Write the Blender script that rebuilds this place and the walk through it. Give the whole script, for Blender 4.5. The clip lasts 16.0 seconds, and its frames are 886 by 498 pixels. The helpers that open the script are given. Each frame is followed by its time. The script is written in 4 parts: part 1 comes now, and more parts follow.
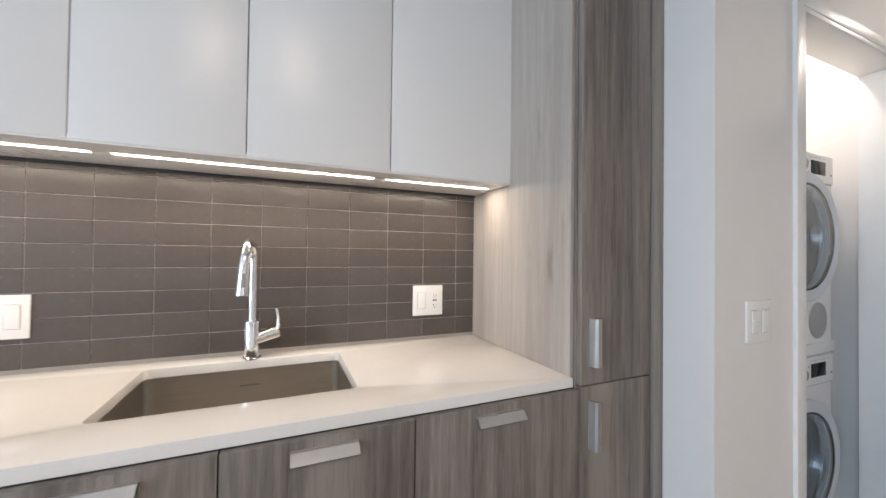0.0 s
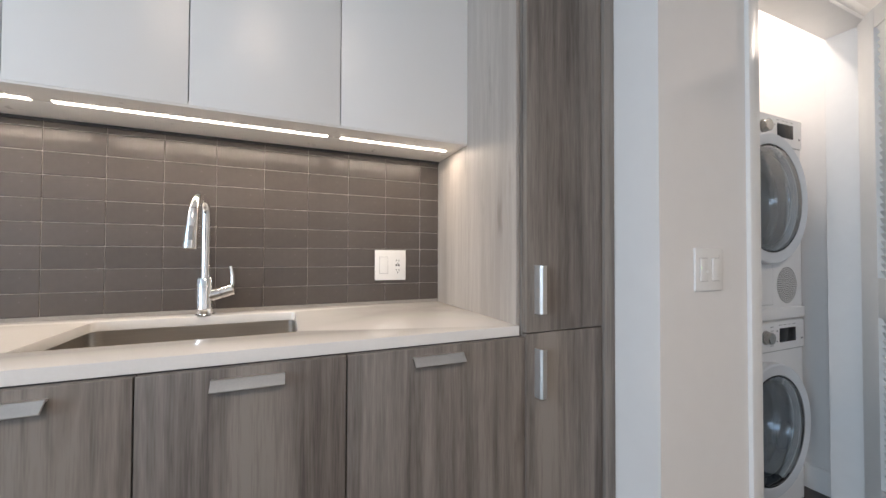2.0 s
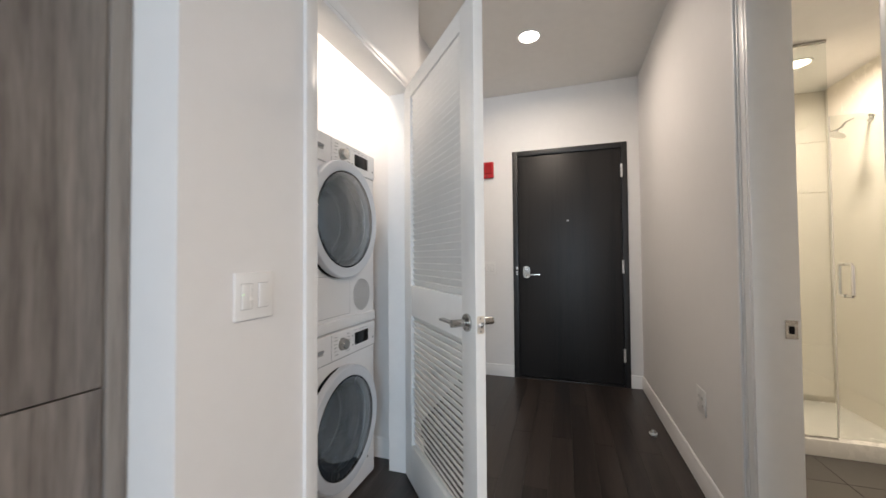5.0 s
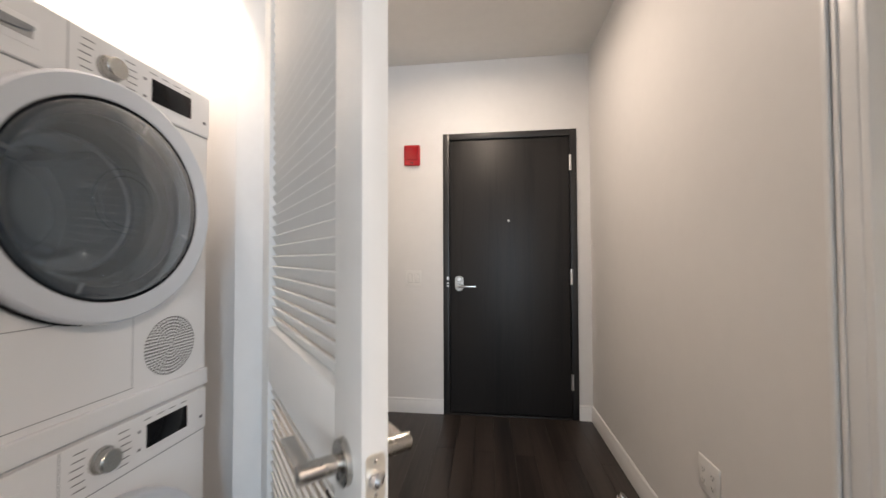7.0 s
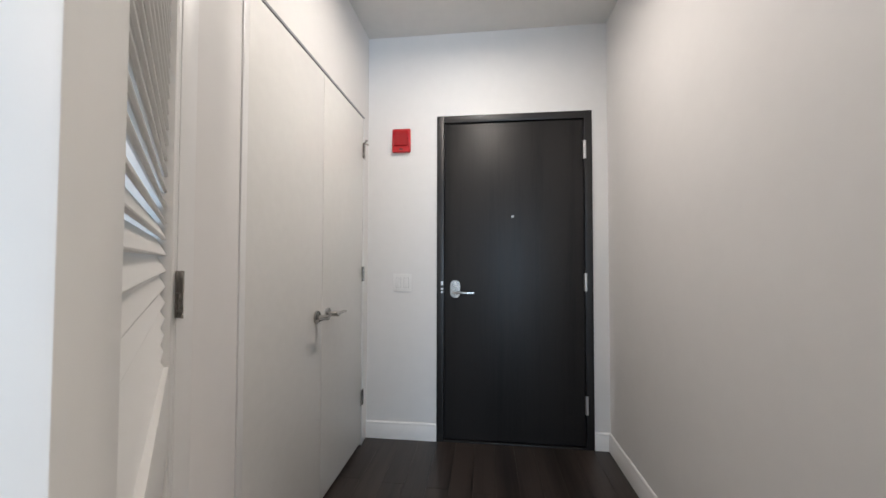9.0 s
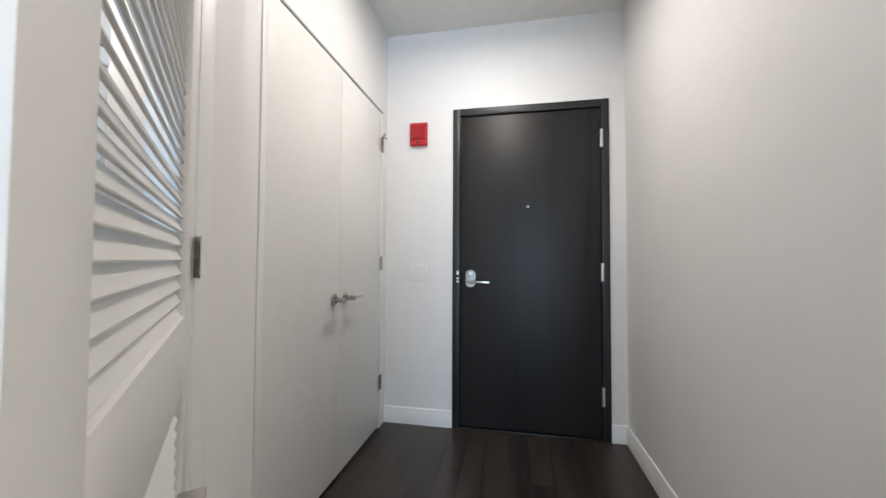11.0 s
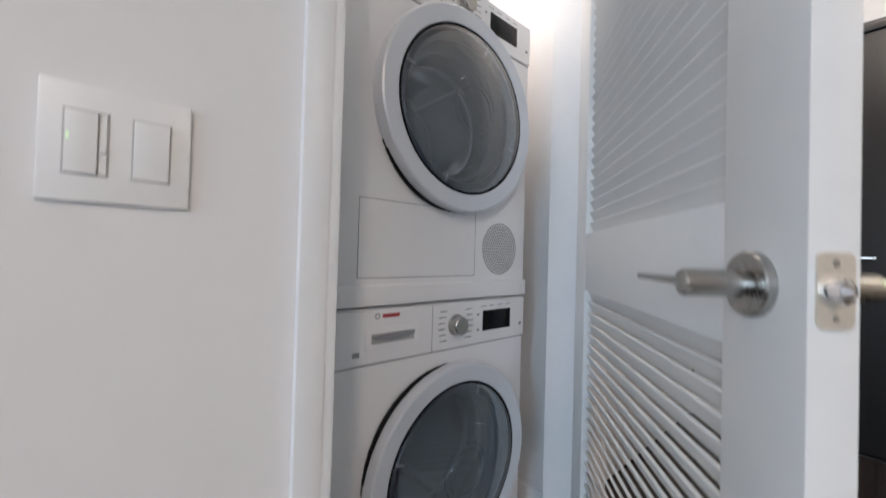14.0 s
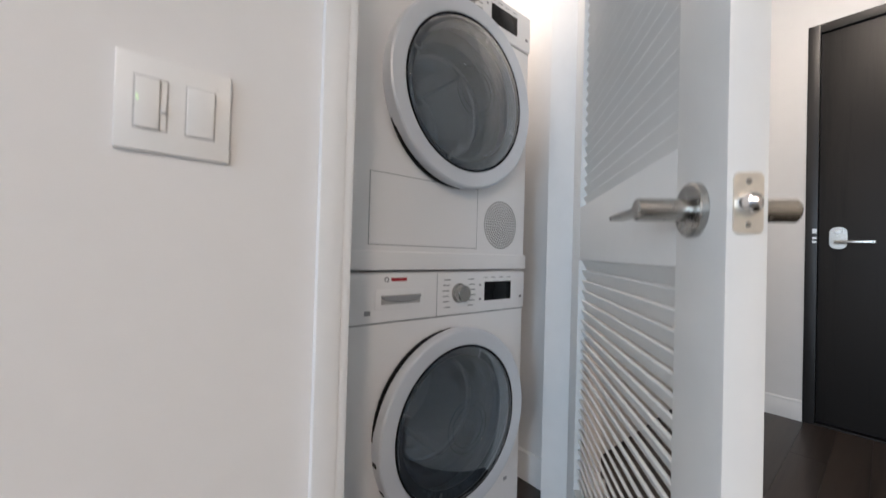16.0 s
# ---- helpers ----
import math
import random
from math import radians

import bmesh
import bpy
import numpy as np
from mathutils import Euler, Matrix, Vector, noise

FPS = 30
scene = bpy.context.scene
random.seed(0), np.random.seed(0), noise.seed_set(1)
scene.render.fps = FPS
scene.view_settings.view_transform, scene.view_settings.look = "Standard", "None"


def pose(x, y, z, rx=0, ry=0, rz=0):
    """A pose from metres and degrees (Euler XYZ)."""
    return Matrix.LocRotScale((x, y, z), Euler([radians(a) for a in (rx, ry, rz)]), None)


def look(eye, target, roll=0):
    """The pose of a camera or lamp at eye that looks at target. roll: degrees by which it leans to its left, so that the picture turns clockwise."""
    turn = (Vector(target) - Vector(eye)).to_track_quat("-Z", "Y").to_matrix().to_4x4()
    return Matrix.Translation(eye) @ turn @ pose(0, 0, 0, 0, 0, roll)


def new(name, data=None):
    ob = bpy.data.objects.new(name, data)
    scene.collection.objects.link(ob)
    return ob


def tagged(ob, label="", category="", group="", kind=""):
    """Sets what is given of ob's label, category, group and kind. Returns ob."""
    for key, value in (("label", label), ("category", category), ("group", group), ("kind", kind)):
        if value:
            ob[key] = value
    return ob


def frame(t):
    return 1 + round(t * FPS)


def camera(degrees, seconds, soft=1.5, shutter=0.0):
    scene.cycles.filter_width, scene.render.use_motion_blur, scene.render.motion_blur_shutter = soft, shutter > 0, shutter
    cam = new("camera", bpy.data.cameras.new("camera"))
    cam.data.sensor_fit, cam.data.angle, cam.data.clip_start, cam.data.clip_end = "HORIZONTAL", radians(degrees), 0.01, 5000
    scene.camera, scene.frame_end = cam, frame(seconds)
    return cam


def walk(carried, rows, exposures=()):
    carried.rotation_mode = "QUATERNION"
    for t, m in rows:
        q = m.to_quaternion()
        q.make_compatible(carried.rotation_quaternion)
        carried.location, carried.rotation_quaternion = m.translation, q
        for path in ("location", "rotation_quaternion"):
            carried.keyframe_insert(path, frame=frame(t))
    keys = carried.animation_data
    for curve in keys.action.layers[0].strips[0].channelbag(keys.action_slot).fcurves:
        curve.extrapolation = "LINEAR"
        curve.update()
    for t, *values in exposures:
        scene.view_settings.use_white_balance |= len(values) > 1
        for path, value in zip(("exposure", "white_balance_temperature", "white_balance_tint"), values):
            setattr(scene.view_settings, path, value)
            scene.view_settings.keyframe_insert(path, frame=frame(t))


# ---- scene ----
cam = camera(101.1, 16.0, 1.5, 0.5)
PATH = [
    (0, (0.649, 1.727, 1.29), (-1.185, 2.526, 1.317), 0.7),
    (0.5, (0.602, 1.784, 1.292), (-1.217, 2.615, 1.317), 0.6),
    (1, (0.622, 1.853, 1.224), (-1.203, 2.672, 1.249), 0.2),
    (1.5, (0.672, 1.873, 1.124), (-1.16, 2.675, 1.154), 0.1),
    (2, (0.712, 1.886, 1.135), (-1.126, 2.673, 1.169), 0.2),
    (2.5, (0.747, 1.907, 1.155), (-1.096, 2.684, 1.2), 0.5),
    (3, (0.796, 1.948, 1.195), (-0.981, 2.866, 1.234), 0.6),
    (3.5, (0.828, 2.005, 1.208), (-0.627, 3.377, 1.24), 0.7),
    (4, (0.804, 2.033, 1.194), (-0.185, 3.77, 1.248), 0.3),
    (4.5, (0.797, 2.085, 1.199), (0.125, 3.968, 1.256), -0.1),
    (4.7, (0.837, 2.156, 1.196), (0.179, 4.044, 1.247), -0.3),
    (7, (0.7, 3.044, 1.251), (0.455, 5.028, 1.299), -0.2),
    (7.5, (0.742, 3.233, 1.275), (0.503, 5.218, 1.326), -0.1),
    (8, (0.718, 3.348, 1.269), (0.482, 5.334, 1.322), 0.1),
    (8.5, (0.658, 3.45, 1.263), (0.434, 5.436, 1.319), 0.1),
    (11, (0.771, 3.415, 1.17), (0.387, 5.377, 1.234), 0.3),
    (11.5, (0.686, 3.3, 1.162), (-0.039, 5.163, 1.217), 0.7),
    (12, (0.605, 3.17, 1.197), (-0.495, 4.84, 1.24), 1.0),
    (12.5, (0.535, 3.152, 1.304), (-0.848, 4.596, 1.38), 1.4),
    (13, (0.519, 3.144, 1.325), (-0.965, 4.485, 1.409), 1.8),
    (13.5, (0.53, 3.1, 1.178), (-0.978, 4.414, 1.231), 1.7),
    (14, (0.567, 3.086, 0.983), (-0.947, 4.392, 1.01), 1.6),
    (14.5, (0.602, 3.073, 0.87), (-0.916, 4.375, 0.884), 1.5),
    (15, (0.624, 3.077, 0.818), (-0.902, 4.37, 0.822), 1.5),
    (15.5, (0.627, 3.076, 0.815), (-0.909, 4.357, 0.824), 1.6),
    (16, (0.641, 3.046, 0.903), (-0.906, 4.314, 0.925), 1.6),
]
walk(cam, [(t, look(eye, target, roll)) for t, eye, target, roll in PATH], [(0, -0.29, 6780, 16), (1, -0.31, 6780, 16), (2, -0.33, 6780, 16), (3, -0.29, 6950, 16), (4, -0.20, 6900, 15), (4.5, -0.14, 6850, 15), (7, 0.03, 7250, 18), (7.5, 0.0, 6950, 17), (8.5, 0.0, 6350, 14), (11, 0.22, 6100, 11), (11.5, 0.06, 5700, 11), (12, 0.15, 6100, 12), (12.5, -0.14, 6380, 15), (13, -0.25, 6600, 15), (13.5, -0.32, 6430, 15), (14, -0.17, 6450, 16), (14.5, -0.10, 6530, 16), (15, -0.05, 6560, 16), (16, -0.08, 6680, 16)])

# ---- world and lights ----
world = bpy.data.worlds.new("sky")
scene.world = world
world.use_nodes = True
wn = world.node_tree.nodes
sky = wn.new("ShaderNodeTexSky")
sky.sky_type = "NISHITA"
sky.sun_disc = False
sky.sun_elevation = radians(35)
sky.sun_rotation = radians(140)
wn["Background"].inputs["Strength"].default_value = 0.1
world.node_tree.links.new(sky.outputs["Color"], wn["Background"].inputs["Color"])


def area_lamp(name, m, sx, sy, watts, colour, spread=180, shape="RECTANGLE"):
    data = bpy.data.lights.new(name, "AREA")
    data.shape, data.size, data.size_y, data.energy, data.color = shape, sx, sy, watts, colour
    data.spread = radians(spread)
    ob = new(name, data)
    ob.matrix_world = m
    return ob


WINDOW_W, HALL_W, LIVING_FILL_W, CLOSET_W, BATH_W, STRIP_W = 225, 16, 50, 10.5, 30, 1.85
area_lamp("window_daylight", look((2.2, -3.42, 1.55), (2.2, 0, 1.55)), 2.7, 2.3, WINDOW_W, (0.60, 0.81, 1.0))
area_lamp("hall_lamp", look((0.60, 5.04, 2.835), (0.60, 5.04, 0)), 0.12, 0.12, HALL_W, (1.0, 0.90, 0.78), 170, "DISK")
# unseen fill light, added to brighten the machines, kitchen fronts and switch wall
area_lamp("living_lamp", look((2.5, 1.5, 2.835), (2.5, 1.5, 0)), 0.44, 0.44, LIVING_FILL_W, (1.0, 0.82, 0.66), 170, "DISK")
area_lamp("closet_lamp", look((-0.45, 3.80, 2.83), (-0.45, 3.80, 0)), 0.2, 0.2, CLOSET_W, (1.0, 0.93, 0.84), 180, "DISK")
area_lamp("bath_lamp", look((2.35, 5.375, 2.485), (2.35, 5.375, 0)), 0.14, 0.14, BATH_W * 0.5, (1.0, 0.91, 0.77), 170, "DISK")
area_lamp("bath_room_lamp", look((2.5, 4.1, 2.485), (2.5, 4.1, 0)), 0.14, 0.14, BATH_W * 0.5, (1.0, 0.91, 0.77), 170, "DISK")
STRIPS = ((2.046, 2.485), (1.275, 2.028), (0.50, 1.255))
for ya, yb in STRIPS:
    area_lamp("strip_lamp", look((-0.63, (ya + yb) / 2, 1.552), (-0.63, (ya + yb) / 2, 0)), 0.010, yb - ya - 0.03, STRIP_W * (yb - ya) / 0.5, (1.0, 0.86, 0.68))


# ---- materials ----
def material(name, colour, rough=0.5, metal=0.0, scale=12.0, vary=0.06, bump=0.0, bump_scale=200.0, stretch=(1, 1, 1), rough_vary=0.06, coat=0.0, pieces=0.0):
    """A plain surface with two scales of variation in colour and gloss, and fine relief."""
    mat = bpy.data.materials.new(name)
    mat.use_nodes = True
    nt = mat.node_tree
    n, link = nt.nodes, nt.links.new
    bsdf = n["Principled BSDF"]
    bsdf.inputs["Metallic"].default_value = metal
    bsdf.inputs["Coat Weight"].default_value = coat
    bsdf.inputs["Coat Roughness"].default_value = 0.1
    co = n.new("ShaderNodeTexCoord")
    mp = n.new("ShaderNodeMapping")
    mp.inputs["Scale"].default_value = stretch
    link(co.outputs["Object"], mp.inputs["Vector"])
    large, fine = n.new("ShaderNodeTexNoise"), n.new("ShaderNodeTexNoise")
    large.inputs["Scale"].default_value, fine.inputs["Scale"].default_value = scale * 0.2, scale * 3
    large.inputs["Detail"].default_value, fine.inputs["Detail"].default_value = 3, 5
    link(mp.outputs["Vector"], large.inputs["Vector"])
    link(mp.outputs["Vector"], fine.inputs["Vector"])
    add = n.new("ShaderNodeMath")
    link(large.outputs["Fac"], add.inputs[0])
    link(fine.outputs["Fac"], add.inputs[1])
    value = n.new("ShaderNodeMapRange")
    value.inputs["From Min"].default_value, value.inputs["From Max"].default_value = 0.7, 1.3
    value.inputs["To Min"].default_value, value.inputs["To Max"].default_value = 1 - vary, 1 + vary
    link(add.outputs[0], value.inputs["Value"])
    tint = n.new("ShaderNodeHueSaturation")
    tint.inputs["Color"].default_value = (*colour, 1)
    last = value.outputs["Result"]
    if pieces:
        info, pr, mul = n.new("ShaderNodeObjectInfo"), n.new("ShaderNodeMapRange"), n.new("ShaderNodeMath")
        pr.inputs["To Min"].default_value, pr.inputs["To Max"].default_value = 1 - pieces, 1 + pieces
        mul.operation = "MULTIPLY"
        link(info.outputs["Random"], pr.inputs["Value"])
        link(pr.outputs["Result"], mul.inputs[0])
        link(last, mul.inputs[1])
        last = mul.outputs[0]
    link(last, tint.inputs["Value"])
    link(tint.outputs["Color"], bsdf.inputs["Base Color"])
    rr = n.new("ShaderNodeMapRange")
    rr.inputs["From Min"].default_value, rr.inputs["From Max"].default_value = 0.7, 1.3
    rr.inputs["To Min"].default_value, rr.inputs["To Max"].default_value = max(0.02, rough - rough_vary), min(1, rough + rough_vary)
    link(add.outputs[0], rr.inputs["Value"])
    link(rr.outputs["Result"], bsdf.inputs["Roughness"])
    if bump:
        grain, bp = n.new("ShaderNodeTexNoise"), n.new("ShaderNodeBump")
        grain.inputs["Scale"].default_value = bump_scale
        bp.inputs["Strength"].default_value, bp.inputs["Distance"].default_value = bump, 0.002
        link(mp.outputs["Vector"], grain.inputs["Vector"])
        link(grain.outputs["Fac"], bp.inputs["Height"])
        link(bp.outputs["Normal"], bsdf.inputs["Normal"])
    return mat


def wood(name, dark, light, rough, along="Z", fine=55.0, bump=0.08, pieces=0.0, knots=True, mid=0.5):
    """Straight grained wood: long streaks, fine pores and a few darker flecks, running along one axis."""
    mat = bpy.data.materials.new(name)
    mat.use_nodes = True
    nt = mat.node_tree
    n, link = nt.nodes, nt.links.new
    bsdf = n["Principled BSDF"]
    co, mp = n.new("ShaderNodeTexCoord"), n.new("ShaderNodeMapping")
    s = [1.0, 1.0, 1.0]
    s["XYZ".index(along)] = 0.045
    mp.inputs["Scale"].default_value = s
    info, off = n.new("ShaderNodeObjectInfo"), n.new("ShaderNodeVectorMath")
    off.operation = "MULTIPLY_ADD"
    off.inputs[1].default_value = (1, 1, 1)
    rnd = n.new("ShaderNodeCombineXYZ")
    mul = n.new("ShaderNodeMath")
    mul.operation = "MULTIPLY"
    mul.inputs[1].default_value = 37.0
    link(info.outputs["Random"], mul.inputs[0])
    for i in range(3):
        link(mul.outputs[0], rnd.inputs[i])
    link(co.outputs["Object"], off.inputs[0])
    link(rnd.outputs[0], off.inputs[2])
    link(off.outputs[0], mp.inputs["Vector"])
    broad, streak, pore = (n.new("ShaderNodeTexNoise") for _ in range(3))
    broad.inputs["Scale"].default_value, broad.inputs["Detail"].default_value, broad.inputs["Distortion"].default_value = 7, 3, 0.6
    streak.inputs["Scale"].default_value, streak.inputs["Detail"].default_value, streak.inputs["Distortion"].default_value = fine, 6, 0.3
    pore.inputs["Scale"].default_value, pore.inputs["Detail"].default_value = fine * 6, 2
    for t in (broad, streak, pore):
        link(mp.outputs["Vector"], t.inputs["Vector"])
    a, b = n.new("ShaderNodeMath"), n.new("ShaderNodeMath")
    a.operation = b.operation = "MULTIPLY_ADD"
    a.inputs[1].default_value = 0.5
    b.inputs[1].default_value = 0.28
    link(streak.outputs["Fac"], a.inputs[0])
    link(broad.outputs["Fac"], a.inputs[2])
    link(pore.outputs["Fac"], b.inputs[0])
    link(a.outputs[0], b.inputs[2])
    ramp = n.new("ShaderNodeValToRGB")
    ramp.color_ramp.elements[0].position, ramp.color_ramp.elements[1].position = mid + 0.18, mid + 0.60
    ramp.color_ramp.elements[0].color, ramp.color_ramp.elements[1].color = (*dark, 1), (*light, 1)
    link(b.outputs[0], ramp.inputs["Fac"])
    colour = ramp.outputs["Color"]
    if knots:
        fl, fr, mx, fm = n.new("ShaderNodeTexNoise"), n.new("ShaderNodeMapRange"), n.new("ShaderNodeMixRGB"), n.new("ShaderNodeMapping")
        s2 = [1.0, 1.0, 1.0]
        s2["XYZ".index(along)] = 0.22
        fm.inputs["Scale"].default_value = s2
        link(off.outputs[0], fm.inputs["Vector"])
        link(fm.outputs["Vector"], fl.inputs["Vector"])
        fl.inputs["Scale"].default_value, fl.inputs["Detail"].default_value = 14, 4
        fr.inputs["From Min"].default_value, fr.inputs["From Max"].default_value = 0.64, 0.78
        fr.inputs["To Max"].default_value = 0.55
        link(fl.outputs["Fac"], fr.inputs["Value"])
        mx.blend_type = "MULTIPLY"
        mx.inputs["Color2"].default_value = (0.42, 0.38, 0.35, 1)
        link(fr.outputs["Result"], mx.inputs["Fac"])
        link(colour, mx.inputs["Color1"])
        colour = mx.outputs["Color"]
    if pieces:
        hs, pr = n.new("ShaderNodeHueSaturation"), n.new("ShaderNodeMapRange")
        pr.inputs["To Min"].default_value, pr.inputs["To Max"].default_value = 1 - pieces, 1 + pieces
        link(info.outputs["Random"], pr.inputs["Value"])
        link(pr.outputs["Result"], hs.inputs["Value"])
        link(colour, hs.inputs["Color"])
        colour = hs.outputs["Color"]
    link(colour, bsdf.inputs["Base Color"])
    rr = n.new("ShaderNodeMapRange")
    rr.inputs["To Min"].default_value, rr.inputs["To Max"].default_value = rough - 0.1, rough + 0.1
    link(broad.outputs["Fac"], rr.inputs["Value"])
    link(rr.outputs["Result"], bsdf.inputs["Roughness"])
    bp = n.new("ShaderNodeBump")
    bp.inputs["Strength"].default_value, bp.inputs["Distance"].default_value = bump, 0.001
    link(b.outputs[0], bp.inputs["Height"])
    link(bp.outputs["Normal"], bsdf.inputs["Normal"])
    return mat


def glass(name, tint, gloss=0.05):
    """A thin clear pane: tinted see-through with mirror gloss that grows at grazing angles."""
    mat = bpy.data.materials.new(name)
    mat.use_nodes = True
    nt = mat.node_tree
    n, link = nt.nodes, nt.links.new
    n.remove(n["Principled BSDF"])
    tr, gl, fr, mix = n.new("ShaderNodeBsdfTransparent"), n.new("ShaderNodeBsdfGlossy"), n.new("ShaderNodeLayerWeight"), n.new("ShaderNodeMixShader")
    tr.inputs["Color"].default_value = (*tint, 1)
    gl.inputs["Roughness"].default_value = 0.03
    fr.inputs["Blend"].default_value = 0.3
    share_of = n.new("ShaderNodeMapRange")
    share_of.inputs["To Min"].default_value, share_of.inputs["To Max"].default_value = gloss, 0.7
    link(fr.outputs["Facing"], share_of.inputs["Value"])
    link(share_of.outputs["Result"], mix.inputs["Fac"])
    link(tr.outputs[0], mix.inputs[1])
    link(gl.outputs[0], mix.inputs[2])
    link(mix.outputs[0], n["Material Output"].inputs["Surface"])
    return mat


def lamp_glow(name, colour, strength):
    mat = bpy.data.materials.new(name)
    mat.use_nodes = True
    bsdf = mat.node_tree.nodes["Principled BSDF"]
    bsdf.inputs["Emission Color"].default_value = (*colour, 1)
    bsdf.inputs["Emission Strength"].default_value = strength
    return mat


M_WALL = material("wall_paint", (0.78, 0.765, 0.75), 0.6, scale=5, vary=0.015, bump=0.05, bump_scale=260)
M_CEIL = material("ceiling_paint", (0.74, 0.73, 0.71), 0.8, scale=5, vary=0.025, bump=0.15, bump_scale=180)
M_TRIM = material("trim_paint", (0.80, 0.795, 0.785), 0.35, scale=8, vary=0.02, bump=0.04, bump_scale=120)
M_DOOR = material("door_paint", (0.76, 0.75, 0.725), 0.38, scale=7, vary=0.025, bump=0.05, bump_scale=140)
M_LAM = material("white_laminate", (0.84, 0.84, 0.83), 0.30, scale=3, vary=0.006, rough_vary=0.004)
M_WOODV = wood("grey_oak_laminate", (0.100, 0.084, 0.074), (0.262, 0.231, 0.206), 0.45)
# lit copy of the oak: the strip light's paling is in the colour
M_PANEL = wood("lit_oak_laminate", (0.36, 0.322, 0.288), (0.48, 0.44, 0.40), 0.45)
M_TILE = material("taupe_glazed_tile", (0.086, 0.073, 0.066), 0.24, scale=20, vary=0.07, bump=0.03, bump_scale=30, rough_vary=0.05, pieces=0.07)
M_GROUT = material("pale_grout", (0.32, 0.295, 0.27), 0.9, scale=60, vary=0.12, bump=0.3, bump_scale=600)
M_QUARTZ = material("white_quartz", (0.76, 0.745, 0.72), 0.12, scale=60, vary=0.02, rough_vary=0.03)
M_STEEL = material("brushed_sink_steel", (0.50, 0.47, 0.43), 0.34, 1.0, scale=60, vary=0.08, stretch=(1, 0.04, 1), bump=0.05, bump_scale=400)
M_SATIN = material("satin_nickel", (0.45, 0.435, 0.41), 0.27, 1.0, scale=30, vary=0.012, rough_vary=0.012)
M_CHROME = material("polished_chrome", (0.86, 0.86, 0.87), 0.05, 1.0, scale=20, vary=0.02, rough_vary=0.02)
M_ALU = material("brushed_aluminium", (0.72, 0.71, 0.70), 0.36, 0.9, scale=80, vary=0.05)
M_BRASS = material("pale_brass", (0.70, 0.63, 0.53), 0.4, 0.55, scale=60, vary=0.06)
M_SHADE = material("shaded_plastic", (0.50, 0.49, 0.48), 0.5, scale=20, vary=0.02)
M_PLASTIC = material("white_plastic", (0.82, 0.81, 0.79), 0.32, scale=20, vary=0.015)
M_MACHINE = material("white_enamel", (0.87, 0.87, 0.87), 0.32, scale=4, vary=0.005, rough_vary=0.005)
M_RING = material("silver_white_ring", (0.67, 0.70, 0.74), 0.34, 0.1, scale=6, vary=0.006, rough_vary=0.006)
M_GREYP = material("grey_plastic", (0.30, 0.31, 0.32), 0.4, scale=20, vary=0.04)
M_BLACK = material("black_gloss", (0.006, 0.006, 0.007), 0.14, scale=10, vary=0.1)
M_DRUM = material("steel_drum", (0.60, 0.62, 0.65), 0.35, 0.35, scale=40, vary=0.1)
M_DARK = material("dark_fill", (0.03, 0.03, 0.032), 0.6, scale=30, vary=0.15)
M_GLASS = glass("tinted_porthole_glass", (0.60, 0.66, 0.71), 0.06)
M_BOWL = glass("clear_bowl_glass", (0.74, 0.78, 0.82), 0.16)
M_SLATE = material("slate_rim", (0.075, 0.092, 0.108), 0.25, scale=20, vary=0.05)
M_CLEAR = glass("clear_glass", (0.94, 0.96, 0.95), 0.04)
M_ENTRY = wood("near_black_stained_wood", (0.0095, 0.0087, 0.0085), (0.019, 0.017, 0.0165), 0.42, "Z", 90, 0.06, knots=False)
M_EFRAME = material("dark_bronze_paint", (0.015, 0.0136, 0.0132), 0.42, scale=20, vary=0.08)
M_FLOOR = wood("dark_stained_planks", (0.0135, 0.0102, 0.0088), (0.044, 0.033, 0.028), 0.34, "Y", 45, 0.10, pieces=0.07, knots=False)
for dull, level in ((M_BLACK, 0.15), (M_ENTRY, 0.32)):
    dull.node_tree.nodes["Principled BSDF"].inputs["Specular IOR Level"].default_value = level
M_RED = material("red_plastic", (0.50, 0.012, 0.016), 0.3, scale=20, vary=0.04)
M_REDLENS = material("deep_red_lens", (0.36, 0.010, 0.014), 0.15, scale=20, vary=0.04)
M_BTILE = material("cream_shower_tile", (0.76, 0.72, 0.64), 0.22, scale=6, vary=0.02, pieces=0.02)
M_BGROUT = material("cream_grout", (0.58, 0.54, 0.46), 0.9, scale=40, vary=0.08)
M_BFLOOR = material("charcoal_floor_tile", (0.085, 0.078, 0.070), 0.45, scale=9, vary=0.12, bump=0.08, bump_scale=60, pieces=0.08)
M_PAN = material("white_acrylic", (0.80, 0.785, 0.74), 0.25, scale=8, vary=0.015)
M_MARK = material("grey_print", (0.18, 0.18, 0.19), 0.5, vary=0.02)
M_REDMARK = material("red_print", (0.45, 0.02, 0.03), 0.5, vary=0.02)
M_LED = lamp_glow("green_indicator", (0.25, 1.0, 0.1), 0.9)
M_STRIP = lamp_glow("strip_diffuser", (1.0, 0.90, 0.76), 16.0)
M_LAMP = lamp_glow("downlight_diffuser", (1.0, 0.93, 0.84), 25.0)
M_BLAMP = lamp_glow("warm_downlight_diffuser", (1.0, 0.86, 0.62), 9.0)


